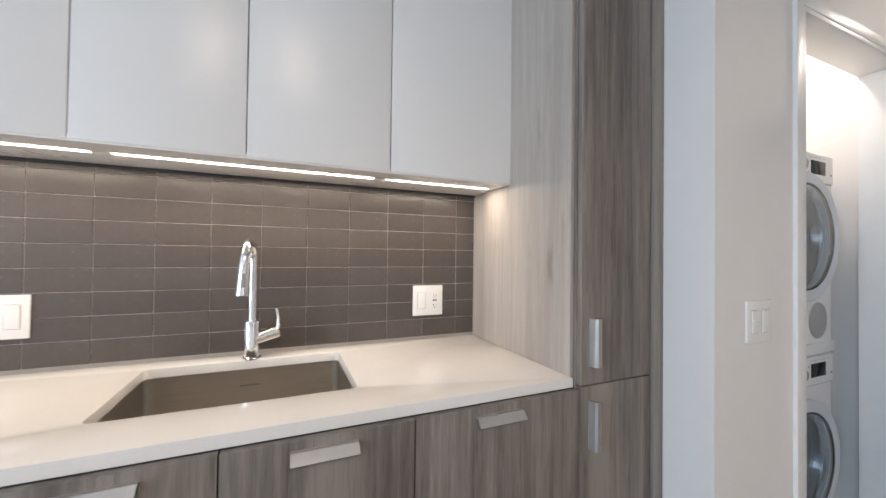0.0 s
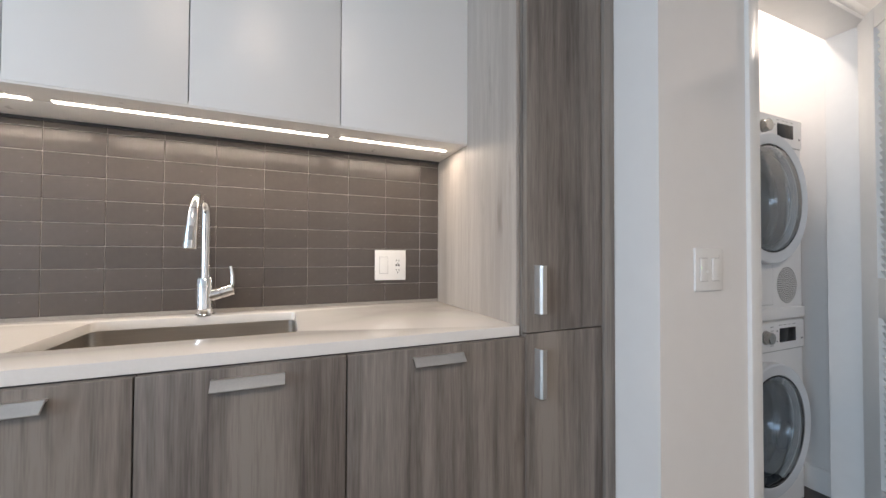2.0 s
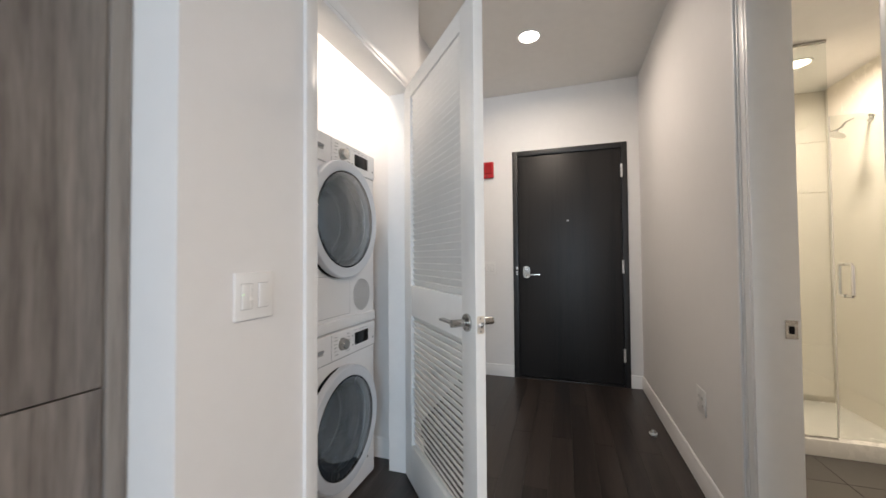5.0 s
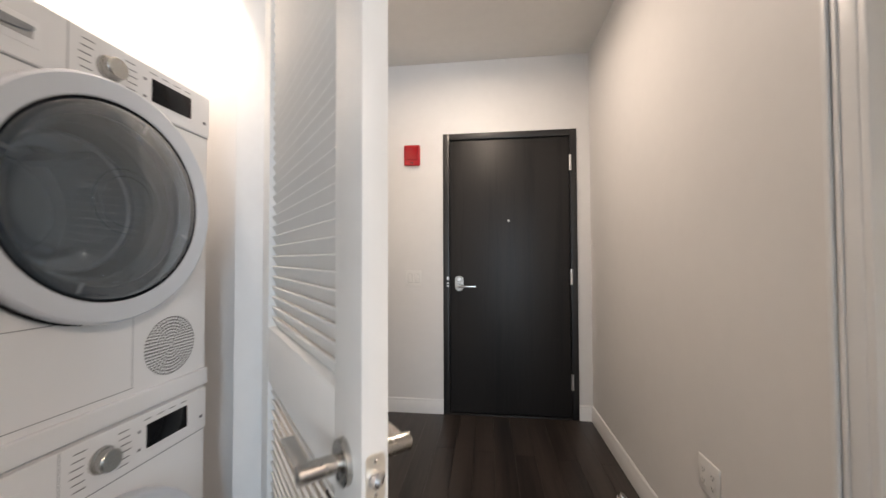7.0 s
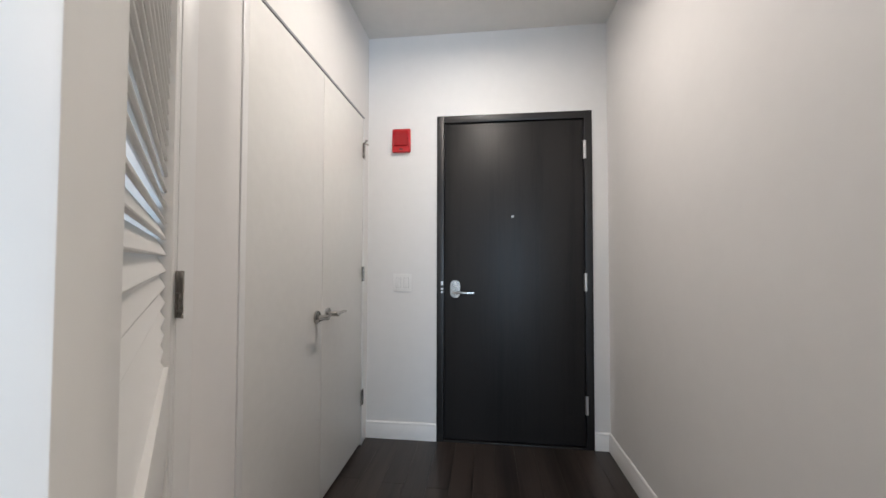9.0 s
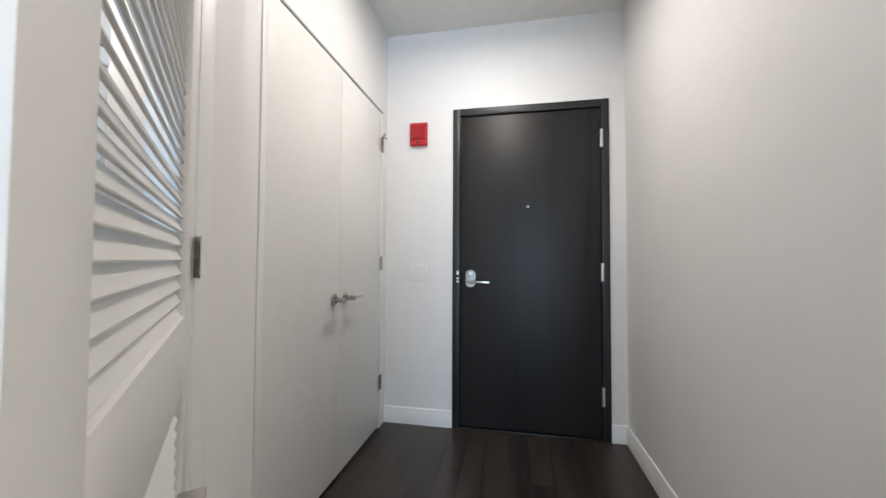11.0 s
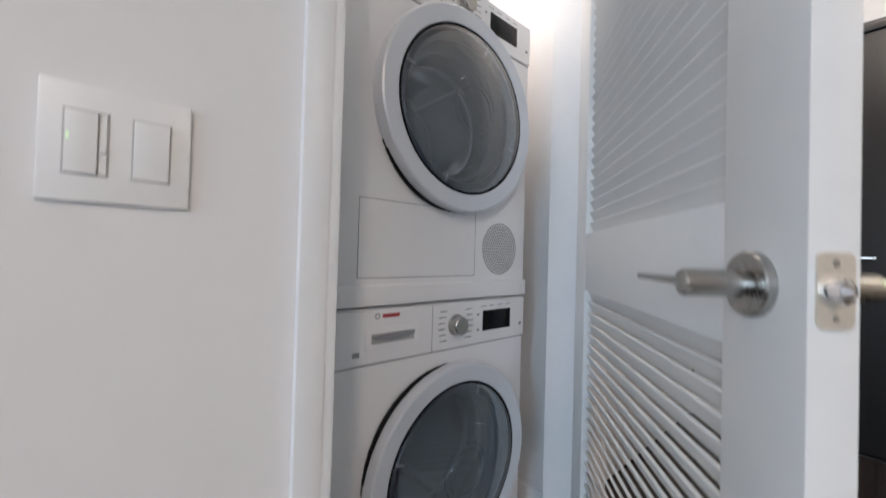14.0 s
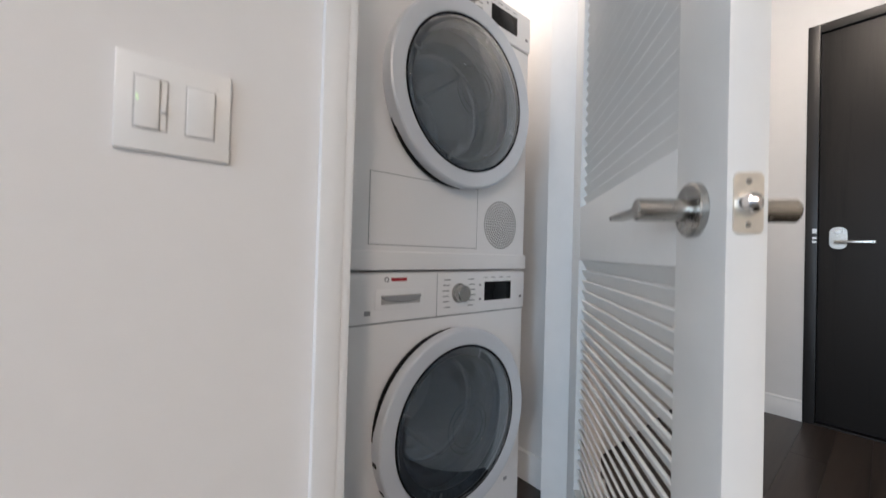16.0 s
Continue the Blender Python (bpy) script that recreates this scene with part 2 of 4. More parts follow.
# ---- mesh helpers ----
def box(x0, y0, z0, x1, y1, z1, bevel=0.0, seg=2):
    bm = bmesh.new()
    bmesh.ops.create_cube(bm, size=1)
    for v in bm.verts:
        v.co = ((x0 + x1) / 2 + v.co.x * (x1 - x0), (y0 + y1) / 2 + v.co.y * (y1 - y0), (z0 + z1) / 2 + v.co.z * (z1 - z0))
    if bevel:
        bmesh.ops.bevel(bm, geom=bm.edges[:], offset=bevel, segments=seg, profile=0.6, affect="EDGES")
    return bm


def join(*parts):
    out = bmesh.new()
    for bm in parts:
        tmp = bpy.data.meshes.new("tmp")
        bm.to_mesh(tmp)
        out.from_mesh(tmp)
        bpy.data.meshes.remove(tmp)
        bm.free()
    return out


def moved(bm, m):
    bmesh.ops.transform(bm, matrix=m, verts=bm.verts)
    return bm


def lathe(profile, seg=40):
    """Turns a profile of (radius, height) about z."""
    bm = bmesh.new()
    rings = []
    for r, h in profile:
        if r < 1e-6:
            rings.append([bm.verts.new((0, 0, h))])
        else:
            rings.append([bm.verts.new((r * math.cos(2 * math.pi * i / seg), r * math.sin(2 * math.pi * i / seg), h)) for i in range(seg)])
    for a, b in zip(rings, rings[1:]):
        for i in range(seg):
            j = (i + 1) % seg
            if len(a) == 1 and len(b) > 1:
                bm.faces.new((a[0], b[i], b[j]))
            elif len(b) == 1 and len(a) > 1:
                bm.faces.new((a[i], b[0], a[j]))
            elif len(a) > 1:
                bm.faces.new((a[i], b[i], b[j], a[j]))
    bmesh.ops.recalc_face_normals(bm, faces=bm.faces[:])
    return bm


def disc(r, h, bevel=0.0015, seg=32):
    return lathe([(0, 0), (r, 0), (r, h - bevel), (r - bevel, h), (0, h)], seg)


def tube(points, radius, seg=16):
    """A round tube along a path; radius may be one value or one for each point."""
    pts = [Vector(p) for p in points]
    rad = radius if isinstance(radius, (list, tuple)) else [radius] * len(pts)
    bm = bmesh.new()
    up = Vector((0.123, 1, 0.077)).normalized()
    rings = []
    for i, p in enumerate(pts):
        d = (pts[min(i + 1, len(pts) - 1)] - pts[max(i - 1, 0)]).normalized()
        a = (up - d * up.dot(d)).normalized()
        up = a
        b = d.cross(a)
        rings.append([bm.verts.new(p + rad[i] * (a * math.cos(2 * math.pi * k / seg) + b * math.sin(2 * math.pi * k / seg))) for k in range(seg)])
    for r, q in zip(rings, rings[1:]):
        for k in range(seg):
            bm.faces.new((r[k], r[(k + 1) % seg], q[(k + 1) % seg], q[k]))
    bm.faces.new(rings[0][::-1])
    bm.faces.new(rings[-1])
    bmesh.ops.recalc_face_normals(bm, faces=bm.faces[:])
    return bm


def prism(section, length, axis="Y"):
    """Pushes a closed 2D section (x, z) along y."""
    bm = bmesh.new()
    a = [bm.verts.new((x, 0, z)) for x, z in section]
    b = [bm.verts.new((x, length, z)) for x, z in section]
    k = len(section)
    for i in range(k):
        bm.faces.new((a[i], a[(i + 1) % k], b[(i + 1) % k], b[i]))
    bm.faces.new(a[::-1])
    bm.faces.new(b)
    bmesh.ops.recalc_face_normals(bm, faces=bm.faces[:])
    return bm


def mesh_of(name, bm, mat, smooth=True):
    me = bpy.data.meshes.new(name)
    bm.to_mesh(me)
    bm.free()
    me.materials.append(mat)
    if smooth:
        me.shade_smooth()
        me.set_sharp_from_angle(angle=radians(32))
    return me


def part(name, bm, mat, parent, label=""):
    ob = new(name, mesh_of(name, bm, mat))
    ob.parent = parent
    return tagged(ob, label)


def thing(name, m, label, category, group="", kind=""):
    ob = new(name)
    ob.matrix_world = m
    ob.empty_display_size = 0.05
    return tagged(ob, label, category, group, kind)


def structure(name, bm, mat, label, category):
    return tagged(new(name, mesh_of(name, bm, mat)), label, category, "", "structure")


def share(name, me, m, parent):
    ob = new(name, me)
    ob.parent = parent
    ob.matrix_basis = m
    return ob


TO_X = pose(0, 0, 0, 0, 90, 0)       # turns +z to +x
TO_NX = pose(0, 0, 0, 0, -90, 0)
TO_Y = pose(0, 0, 0, -90, 0, 0)
TO_NY = pose(0, 0, 0, 90, 0, 0)

# ---- the plan ----
CEIL = 2.85
TILE_X = -0.808        # face of the splashback
PANEL_Y = 2.52         # end panel of the kitchen run
HALL_X = 0.0           # hall wall with the switch and the laundry opening
RIGHT_X = 1.49
END_Y = 5.98
OPEN_A, OPEN_B, OPEN_H = 3.325, 4.165, 2.148
CLOSET_X = -0.16
BATH_A, BATH_B, BATH_H = 3.282, 3.905, 2.20
COUNTER = 0.928

floor = structure("floor", box(-1.1, -3.6, -0.12, 4.6, 6.15, -0.013), M_FLOOR, "dark stained wood floor", "floor")
structure("ceiling", box(-1.1, -3.6, CEIL, 4.6, 6.15, CEIL + 0.1), M_CEIL, "flat off-white painted ceiling", "ceiling")
structure("wall_kitchen", box(-0.97, -3.6, 0, -0.822, 2.862, CEIL), M_WALL, "white painted kitchen wall", "wall")
structure("wall_switch", box(-1.0, 2.862, 0, HALL_X, OPEN_A, CEIL), M_WALL, "white painted wall with a light switch", "wall")
structure("wall_laundry_head", box(-0.12, OPEN_A, OPEN_H, HALL_X, OPEN_B, CEIL), M_WALL, "white wall above the laundry opening", "wall")
structure("wall_laundry_side", box(-1.0, 4.265, 0, -0.12, 4.325, CEIL), M_WALL, "white partition beside the laundry", "wall")
structure("wall_laundry_pier", box(-0.12, OPEN_B, 0, HALL_X, 4.325, CEIL), M_WALL, "white wall pier beside the laundry door", "wall")
structure("wall_laundry_back", box(-1.1, OPEN_A, 0, -1.0, 4.325, CEIL), M_WALL, "white back wall of the laundry", "wall")
structure("wall_closet_near", box(CLOSET_X - 0.1, 4.325, 0, CLOSET_X, 4.60, CEIL), M_WALL, "white wall beside the closet doors", "wall")
structure("wall_closet_head", box(CLOSET_X - 0.1, 4.60, 2.235, CLOSET_X, 5.885, CEIL), M_WALL, "white wall above the closet doors", "wall")
structure("wall_closet_far", box(CLOSET_X - 0.1, 5.885, 0, CLOSET_X, END_Y, CEIL), M_WALL, "white wall at the closet corner", "wall")
structure("wall_closet_back", box(-1.0, 4.325, 0, -0.9, END_Y, CEIL), M_WALL, "white back wall of the closet", "wall")
EF0, EF1, EFH = 0.34, 1.388, 2.256
structure("wall_end_left", box(-1.0, END_Y, 0, EF0 + 0.02, END_Y + 0.14, CEIL), M_WALL, "white end wall of the hall", "wall")
structure("wall_end_right", box(EF1 - 0.02, END_Y, 0, 4.6, END_Y + 0.14, CEIL), M_WALL, "white end wall of the hall", "wall")
structure("wall_end_head", box(EF0 + 0.02, END_Y, EFH - 0.02, EF1 - 0.02, END_Y + 0.14, CEIL), M_WALL, "white wall above the entry door", "wall")
# unseen slab, added to stop sky light round the entry door
structure("wall_outside", box(EF0 - 0.2, END_Y + 0.141, 0, EF1 + 0.2, END_Y + 0.2, CEIL), M_WALL, "unseen slab added behind the entry door to keep light out", "wall")
structure("wall_right_far", box(RIGHT_X, BATH_B, 0, RIGHT_X + 0.115, END_Y, CEIL), M_WALL, "long white hall wall", "wall")
structure("wall_right_head", box(RIGHT_X, BATH_A, BATH_H, RIGHT_X + 0.115, BATH_B, CEIL), M_WALL, "white wall above the bathroom door", "wall")
structure("wall_right_near", box(RIGHT_X, 2.75, 0, RIGHT_X + 0.115, BATH_A, CEIL), M_WALL, "white hall wall beside the bathroom door", "wall")
structure("wall_bath_near", box(RIGHT_X + 0.115, 2.75, 0, 4.6, 2.87, CEIL), M_WALL, "white wall between bathroom and living room", "wall")
structure("wall_bath_far", box(3.2, 2.87, 0, 3.3, END_Y, CEIL), M_WALL, "cream bathroom wall", "wall")
structure("ceiling_bath", box(RIGHT_X + 0.115, 2.87, 2.5, 3.2, END_Y, 2.56), M_CEIL, "flat bathroom ceiling", "ceiling")
structure("wall_living_east", box(4.5, -3.6, 0, 4.6, 2.75, CEIL), M_WALL, "white living room wall", "wall")
# window wall behind the camera
structure("wall_window_sill", box(-0.97, -3.6, 0, 4.5, -3.48, 0.35), M_WALL, "white wall under the window", "wall")
structure("wall_window_head", box(-0.97, -3.6, 2.70, 4.5, -3.48, CEIL), M_WALL, "white wall over the window", "wall")
structure("wall_window_left", box(-0.82, -3.6, 0.35, 0.82, -3.48, 2.70), M_WALL, "white wall beside the window", "wall")
structure("wall_window_right", box(3.58, -3.6, 0.35, 4.5, -3.48, 2.70), M_WALL, "white wall beside the window", "wall")
win = thing("window_1", pose(0, -3.54, 0), "wide living room window with dark frame", "window", "", "structure")
for x in (0.82, 1.72, 2.62, 3.52):
    part("window_frame", box(x, -0.03, 0.35, x + 0.06, 0.03, 2.70, 0.004), M_EFRAME, win)
for z in (0.35, 2.64):
    part("window_frame", box(0.88, -0.03, z, 3.52, 0.029, z + 0.06, 0.004), M_EFRAME, win)


# ---- baseboards ----
def baseboard(m, length):
    sec = [(0, 0), (0.014, 0), (0.014, 0.088), (0.010, 0.096), (0.010, 0.108), (0.004, 0.116), (0, 0.116)]
    ob = structure("baseboard", prism(sec, length), M_TRIM, "white painted wooden baseboard", "baseboard")
    ob.matrix_world = m


baseboard(pose(CLOSET_X, END_Y, 0, 0, 0, -90), EF0 - CLOSET_X)
baseboard(pose(EF1, END_Y, 0, 0, 0, -90), RIGHT_X - EF1)
baseboard(pose(RIGHT_X, END_Y, 0, 0, 0, 180), END_Y - BATH_B - 0.075)
baseboard(pose(HALL_X, 2.862, 0), OPEN_A - 0.046 - 2.862)
baseboard(pose(HALL_X, 4.211, 0), 4.325 - 4.211)
baseboard(pose(HALL_X + 0.014, 4.325, 0, 0, 0, 90), 0.16)
baseboard(pose(CLOSET_X, 4.34, 0), 0.235)
baseboard(pose(-0.98, 4.265, 0, 0, 0, -90), 0.86)
baseboard(pose(-0.14, 2.862, 0, 0, 0, -90), 0.14)


# ---- door casings ----
def casing(name, x_face, side, ya, yb, top, width, label):
    """A stepped white frame round an opening in a wall that runs along y; side is the way it faces."""
    s = side
    def bx(x0, y0, z0, x1, y1, z1, b=0.003):
        return box(min(x0, x1), y0, z0, max(x0, x1), y1, z1, b)
    t = thing(name, pose(0, 0, 0), label, "door frame", "", "structure")
    for y0, y1, q in ((ya - width, ya, 0), (yb, yb + width, 1)):
        part("casing", bx(x_face, y0, 0, x_face + s * 0.014, y1, top + width), M_TRIM, t)
        jy = (ya - 0.002, ya + 0.018) if q == 0 else (yb - 0.018, yb + 0.002)
        part("jamb", bx(x_face - s * 0.125, jy[0], 0, x_face + s * 0.012, jy[1], top), M_TRIM, t)
        if width > 0.06:
            for e0, e1, proud in ((0.0, 0.016, 0.024), (0.022, 0.034, 0.018)):
                ee = (y0 + e0, y0 + e1) if q == 0 else (y1 - e1, y1 - e0)
                part("moulding", bx(x_face + s * 0.0142, ee[0], 0, x_face + s * proud, ee[1], top + width - e0), M_TRIM, t)
    part("casing", bx(x_face, ya, top, x_face + s * 0.0135, yb, top + width), M_TRIM, t)
    part("head_jamb", bx(x_face - s * 0.125, ya + 0.018, top - 0.018, x_face + s * 0.0115, yb - 0.018, top + 0.002), M_TRIM, t)
    return t


casing("door_frame_laundry", HALL_X, 1, OPEN_A, OPEN_B, OPEN_H, 0.045, "white painted frame of the laundry opening")
bath_frame = casing("door_frame_bath", RIGHT_X, -1, BATH_A, BATH_B, BATH_H, 0.075, "white painted frame of the bathroom door")
part("strike_plate", box(RIGHT_X + 0.078, BATH_B - 0.021, 0.90, RIGHT_X + 0.115, BATH_B - 0.0185, 0.965, 0.0008, 1), M_SATIN, bath_frame, "satin metal strike plate")
part("strike_hole", box(RIGHT_X + 0.088, BATH_B - 0.0225, 0.918, RIGHT_X + 0.104, BATH_B - 0.0212, 0.945), M_BLACK, bath_frame)

# ---- kitchen: splashback ----
splash = structure("splashback", box(-0.8215, 0.3, COUNTER - 0.02, TILE_X - 0.0015, PANEL_Y, 1.60), M_GROUT, "taupe stacked tile splashback with pale grout", "splashback")
TILE_W, TILE_H, PIT_Y, PIT_Z = 0.1531, 0.0713, 0.1545, 0.0735
full = mesh_of("tile", box(-0.008, 0, 0, 0, TILE_W, TILE_H, 0.0012, 1), M_TILE)
last_w = PANEL_Y - (1.188 + 8 * PIT_Y) - 0.0015
cut = mesh_of("tile", box(-0.008, 0, 0, 0, last_w, TILE_H, 0.0012, 1), M_TILE)
for c in range(-5, 9):
    for r in range(9):
        y, z = 1.188 + c * PIT_Y + 0.0009, 0.940 + r * PIT_Z + 0.0008
        share("tile", cut if c == 8 else full, pose(TILE_X + random.uniform(-0.0003, 0.0003), y, z, 0, random.uniform(-0.12, 0.12), random.uniform(-0.12, 0.12)), splash)

# ---- kitchen: counter, sink, faucet ----
SX0, SX1, SY0, SY1 = -0.728, -0.345, 1.345, 1.915
def counter_mesh():
    """A slab with a rounded sink cut-out: an outer edge and an inner loop bridged above and below."""
    x0, x1, y0, y1, zt, zb, r, k = TILE_X, -0.192, 0.3, PANEL_Y - 0.0005, COUNTER, COUNTER - 0.029, 0.018, 6
    loop = []
    for cx, cy, a0 in ((SX1 - r, SY1 - r, 0), (SX0 + r, SY1 - r, 90), (SX0 + r, SY0 + r, 180), (SX1 - r, SY0 + r, 270)):
        for i in range(k + 1):
            a = radians(a0 + 90 * i / k)
            loop.append((cx + r * math.cos(a), cy + r * math.sin(a)))
    n = len(loop)
    def outer(i):
        q = i // (k + 1)
        return ((x1, y1), (x0, y1), (x0, y0), (x1, y0))[q]
    bm = bmesh.new()
    rows = {}
    for z in (zt, zb):
        rows[z] = ([bm.verts.new((x, y, z)) for x, y in loop], [bm.verts.new((x, y, z)) for x, y in ((x1, y1), (x0, y1), (x0, y0), (x1, y0))])
    for z in (zt, zb):
        inn, out = rows[z]
        for i in range(n):
            a, b = i // (k + 1), ((i + 1) % n) // (k + 1)
            if a == b:
                bm.faces.new((inn[i], out[a], inn[(i + 1) % n]))
            else:
                bm.faces.new((inn[i], out[a], out[b], inn[(i + 1) % n]))
    for i in range(n):
        bm.faces.new((rows[zt][0][i], rows[zt][0][(i + 1) % n], rows[zb][0][(i + 1) % n], rows[zb][0][i]))
    for i in range(4):
        bm.faces.new((rows[zt][1][i], rows[zb][1][i], rows[zb][1][(i + 1) % 4], rows[zt][1][(i + 1) % 4]))
    bmesh.ops.recalc_face_normals(bm, faces=bm.faces[:])
    edges = [e for e in bm.edges if all(abs(v.co.z - zt) < 1e-6 for v in e.verts) and len(e.link_faces) == 2 and abs(e.link_faces[0].normal.dot(e.link_faces[1].normal)) < 0.5]
    bmesh.ops.bevel(bm, geom=edges, offset=0.003, segments=2, profile=0.5, affect="EDGES")
    return bm


tagged(new("worktop", mesh_of("worktop", counter_mesh(), M_QUARTZ)), "polished white quartz worktop with a sink cut-out", "worktop")


def sink_mesh():
    d, r, k = 0.215, 0.03, 5
    bm = bmesh.new()
    rings = []
    for grow, z, rr in ((0.022, COUNTER - 0.0295, r), (0.0, COUNTER - 0.0295, r), (-0.001, COUNTER - d + 0.02, r), (-0.006, COUNTER - d + 0.006, r), (-0.02, COUNTER - d, r)):
        loop = []
        for cx, cy, a0 in ((SX1 - rr, SY1 - rr, 0), (SX0 + rr, SY1 - rr, 90), (SX0 + rr, SY0 + rr, 180), (SX1 - rr, SY0 + rr, 270)):
            for i in range(k + 1):
                a = radians(a0 + 90 * i / k)
                loop.append(bm.verts.new((cx + (rr + grow) * math.cos(a), cy + (rr + grow) * math.sin(a), z)))
        rings.append(loop)
    n = len(rings[0])
    for a, b in zip(rings, rings[1:]):
        for i in range(n):
            bm.faces.new((a[i], a[(i + 1) % n], b[(i + 1) % n], b[i]))
    bm.faces.new(rings[-1])
    bmesh.ops.recalc_face_normals(bm, faces=bm.faces[:])
    bmesh.ops.reverse_faces(bm, faces=bm.faces[:])
    return bm


sink = thing("sink", pose(0, 0, 0), "undermount stainless steel sink in the worktop", "sink")
part("basin", sink_mesh(), M_STEEL, sink, "brushed steel basin")
part("drain", moved(lathe([(0, 0.001), (0.03, 0.001), (0.034, 0.004), (0.043, 0.004), (0.045, 0)]), pose(-0.58, 1.63, COUNTER - 0.2148)), M_CHROME, sink, "chrome basket drain")
part("stamp", box(SX0 + 0.0003, 1.60, COUNTER - 0.085, SX0 + 0.0012, 1.66, COUNTER - 0.081), M_MARK, sink, "small stamped mark")

faucet = thing("faucet", pose(-0.752, 1.632, COUNTER), "polished chrome pull-down kitchen faucet on the worktop", "faucet")
part("base", join(disc(0.029, 0.006), moved(lathe([(0.0245, 0), (0.0245, 0.118), (0.022, 0.122), (0.0, 0.122)]), pose(0, 0, 0.006))), M_CHROME, faucet)
arc = [(0, 0, 0.122), (0, 0, 0.2), (0, 0, 0.335)]
for i in range(1, 13):
    a = radians(180 * i / 12 * 0.92)
    arc.append((0.052 - 0.052 * math.cos(a), -0.008 * (1 - math.cos(a)), 0.335 + 0.062 * math.sin(a)))
part("spout", tube(arc, 0.0135, 20), M_CHROME, faucet)
ex, ey, ez = arc[-1]
part("spray_head", tube([(ex, ey, ez), (ex + 0.004, ey - 0.001, ez - 0.02), (ex + 0.006, ey - 0.003, ez - 0.06), (ex + 0.012, ey - 0.006, ez - 0.125), (ex + 0.0125, ey - 0.006, ez - 0.128)], [0.0142, 0.0165, 0.018, 0.021, 0.019], 20), M_CHROME, faucet)
part("spray_button", box(ex + 0.021, ey - 0.009, ez - 0.1, ex + 0.031, ey + 0.003, ez - 0.055, 0.003), M_GREYP, faucet, "grey spray button")
part("handle_boss", tube([(0, 0.01, 0.064), (0, 0.045, 0.075), (0, 0.047, 0.0755), (0, 0.049, 0.076), (0, 0.083, 0.087), (0, 0.086, 0.088)], [0.020, 0.020, 0.0185, 0.0205, 0.0205, 0.017], 24), M_CHROME, faucet)
part("handle", tube([(0, 0.076, 0.09), (0, 0.081, 0.108), (0, 0.08, 0.135), (0, 0.074, 0.166), (0, 0.0735, 0.168)], [0.008, 0.0066, 0.006, 0.0056, 0.003], 14), M_CHROME, faucet)


# ---- kitchen: cabinets ----
def bar_pull(parent, m, label=""):
    """A folded aluminium pull, 0.14 long along y, standing off +x with a sloped face."""
    sec = [(0, 0.0), (0.010, 0.0), (0.028, -0.018), (0.0245, -0.0205), (0.008, -0.004), (0, -0.004)]
    bm = moved(prism(sec, 0.14), pose(0, -0.07, 0))
    part("handle", join(moved(bm, m)), M_ALU, parent, label or "brushed aluminium pull")


def base_cabinet(ya, yb, pull):
    c = thing("base_cabinet", pose(-0.498, (ya + yb) / 2, 0), "grey oak laminate base cabinet with a flat door", "cabinet", "kitchen base cabinets")
    h = (yb - ya) / 2
    part("body", box(-0.3, -h + 0.0005, 0.10, 0.305, h - 0.0005, 0.60), M_WOODV, c)
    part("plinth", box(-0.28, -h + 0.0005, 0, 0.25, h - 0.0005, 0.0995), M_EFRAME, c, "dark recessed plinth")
    part("top_rail", box(0.25, -h + 0.0005, 0.60, 0.304, h - 0.0005, COUNTER - 0.0302), M_DARK, c)
    d = part("door", box(0.307, -h + 0.0016, 0.105, 0.327, h - 0.0016, COUNTER - 0.0315, 0.0012), M_WOODV, c)
    bar_pull(d, pose(0.327, pull - (ya + yb) / 2, 0.876))


for ya, yb, pull in ((2.019, PANEL_Y + 0.014, 2.252), (1.617, 2.019, 1.815), (1.215, 1.617, 1.425), (0.80, 1.215, 1.0), (0.3, 0.80, 0.55)):
    base_cabinet(ya, yb, pull)


def wall_cabinet(ya, yb):
    c = thing("wall_cabinet", pose(-0.66, (ya + yb) / 2, 1.56), "glossy white handleless wall cabinet over the splashback", "cabinet", "kitchen wall cabinets")
    h = (yb - ya) / 2
    part("body", box(-0.16, -h + 0.0004, 0.012, 0.118, h - 0.0004, 1.285), M_LAM, c)
    part("door", box(0.12, -h + 0.0016, 0.0, 0.14, h - 0.0016, 1.285, 0.001), M_LAM, c)


for ya, yb in ((2.044, PANEL_Y), (1.624, 2.044), (1.24, 1.624), (0.80, 1.24), (0.3, 0.80)):
    wall_cabinet(ya, yb)
valance = thing("under_cabinet_light", pose(-0.66, 1.41, 1.56), "cream under-cabinet light panel with glowing recessed strips", "cabinet light")
part("panel", join(box(-0.1475, -1.11, -0.006, 0.0185, 1.1095, 0.0115, 0.001), box(0.0405, -1.11, -0.006, 0.137, 1.1095, 0.0115, 0.001)), M_PLASTIC, valance)
# dark strip that draws the shadow line between panel and top tile row
part("shadow_gap", box(-0.147, -1.11, -0.014, -0.137, 1.109, -0.0065), M_DARK, valance, "dark strip standing in for the shadow above the tiles")
for ya, yb in STRIPS:
    part("light_strip", box(0.0188, ya - 1.397, -0.0065, 0.0402, yb - 1.423, 0.004, 0.002), M_STRIP, valance, "glowing warm light strip")

for ya, yb in ((1.2417, 1.2883), (2.0147, 2.0593), (2.4717, 2.519)):
    part("strip_end", box(0.0187, ya - 1.41, -0.0055, 0.0403, yb - 1.41, 0.011), M_PLASTIC, valance)

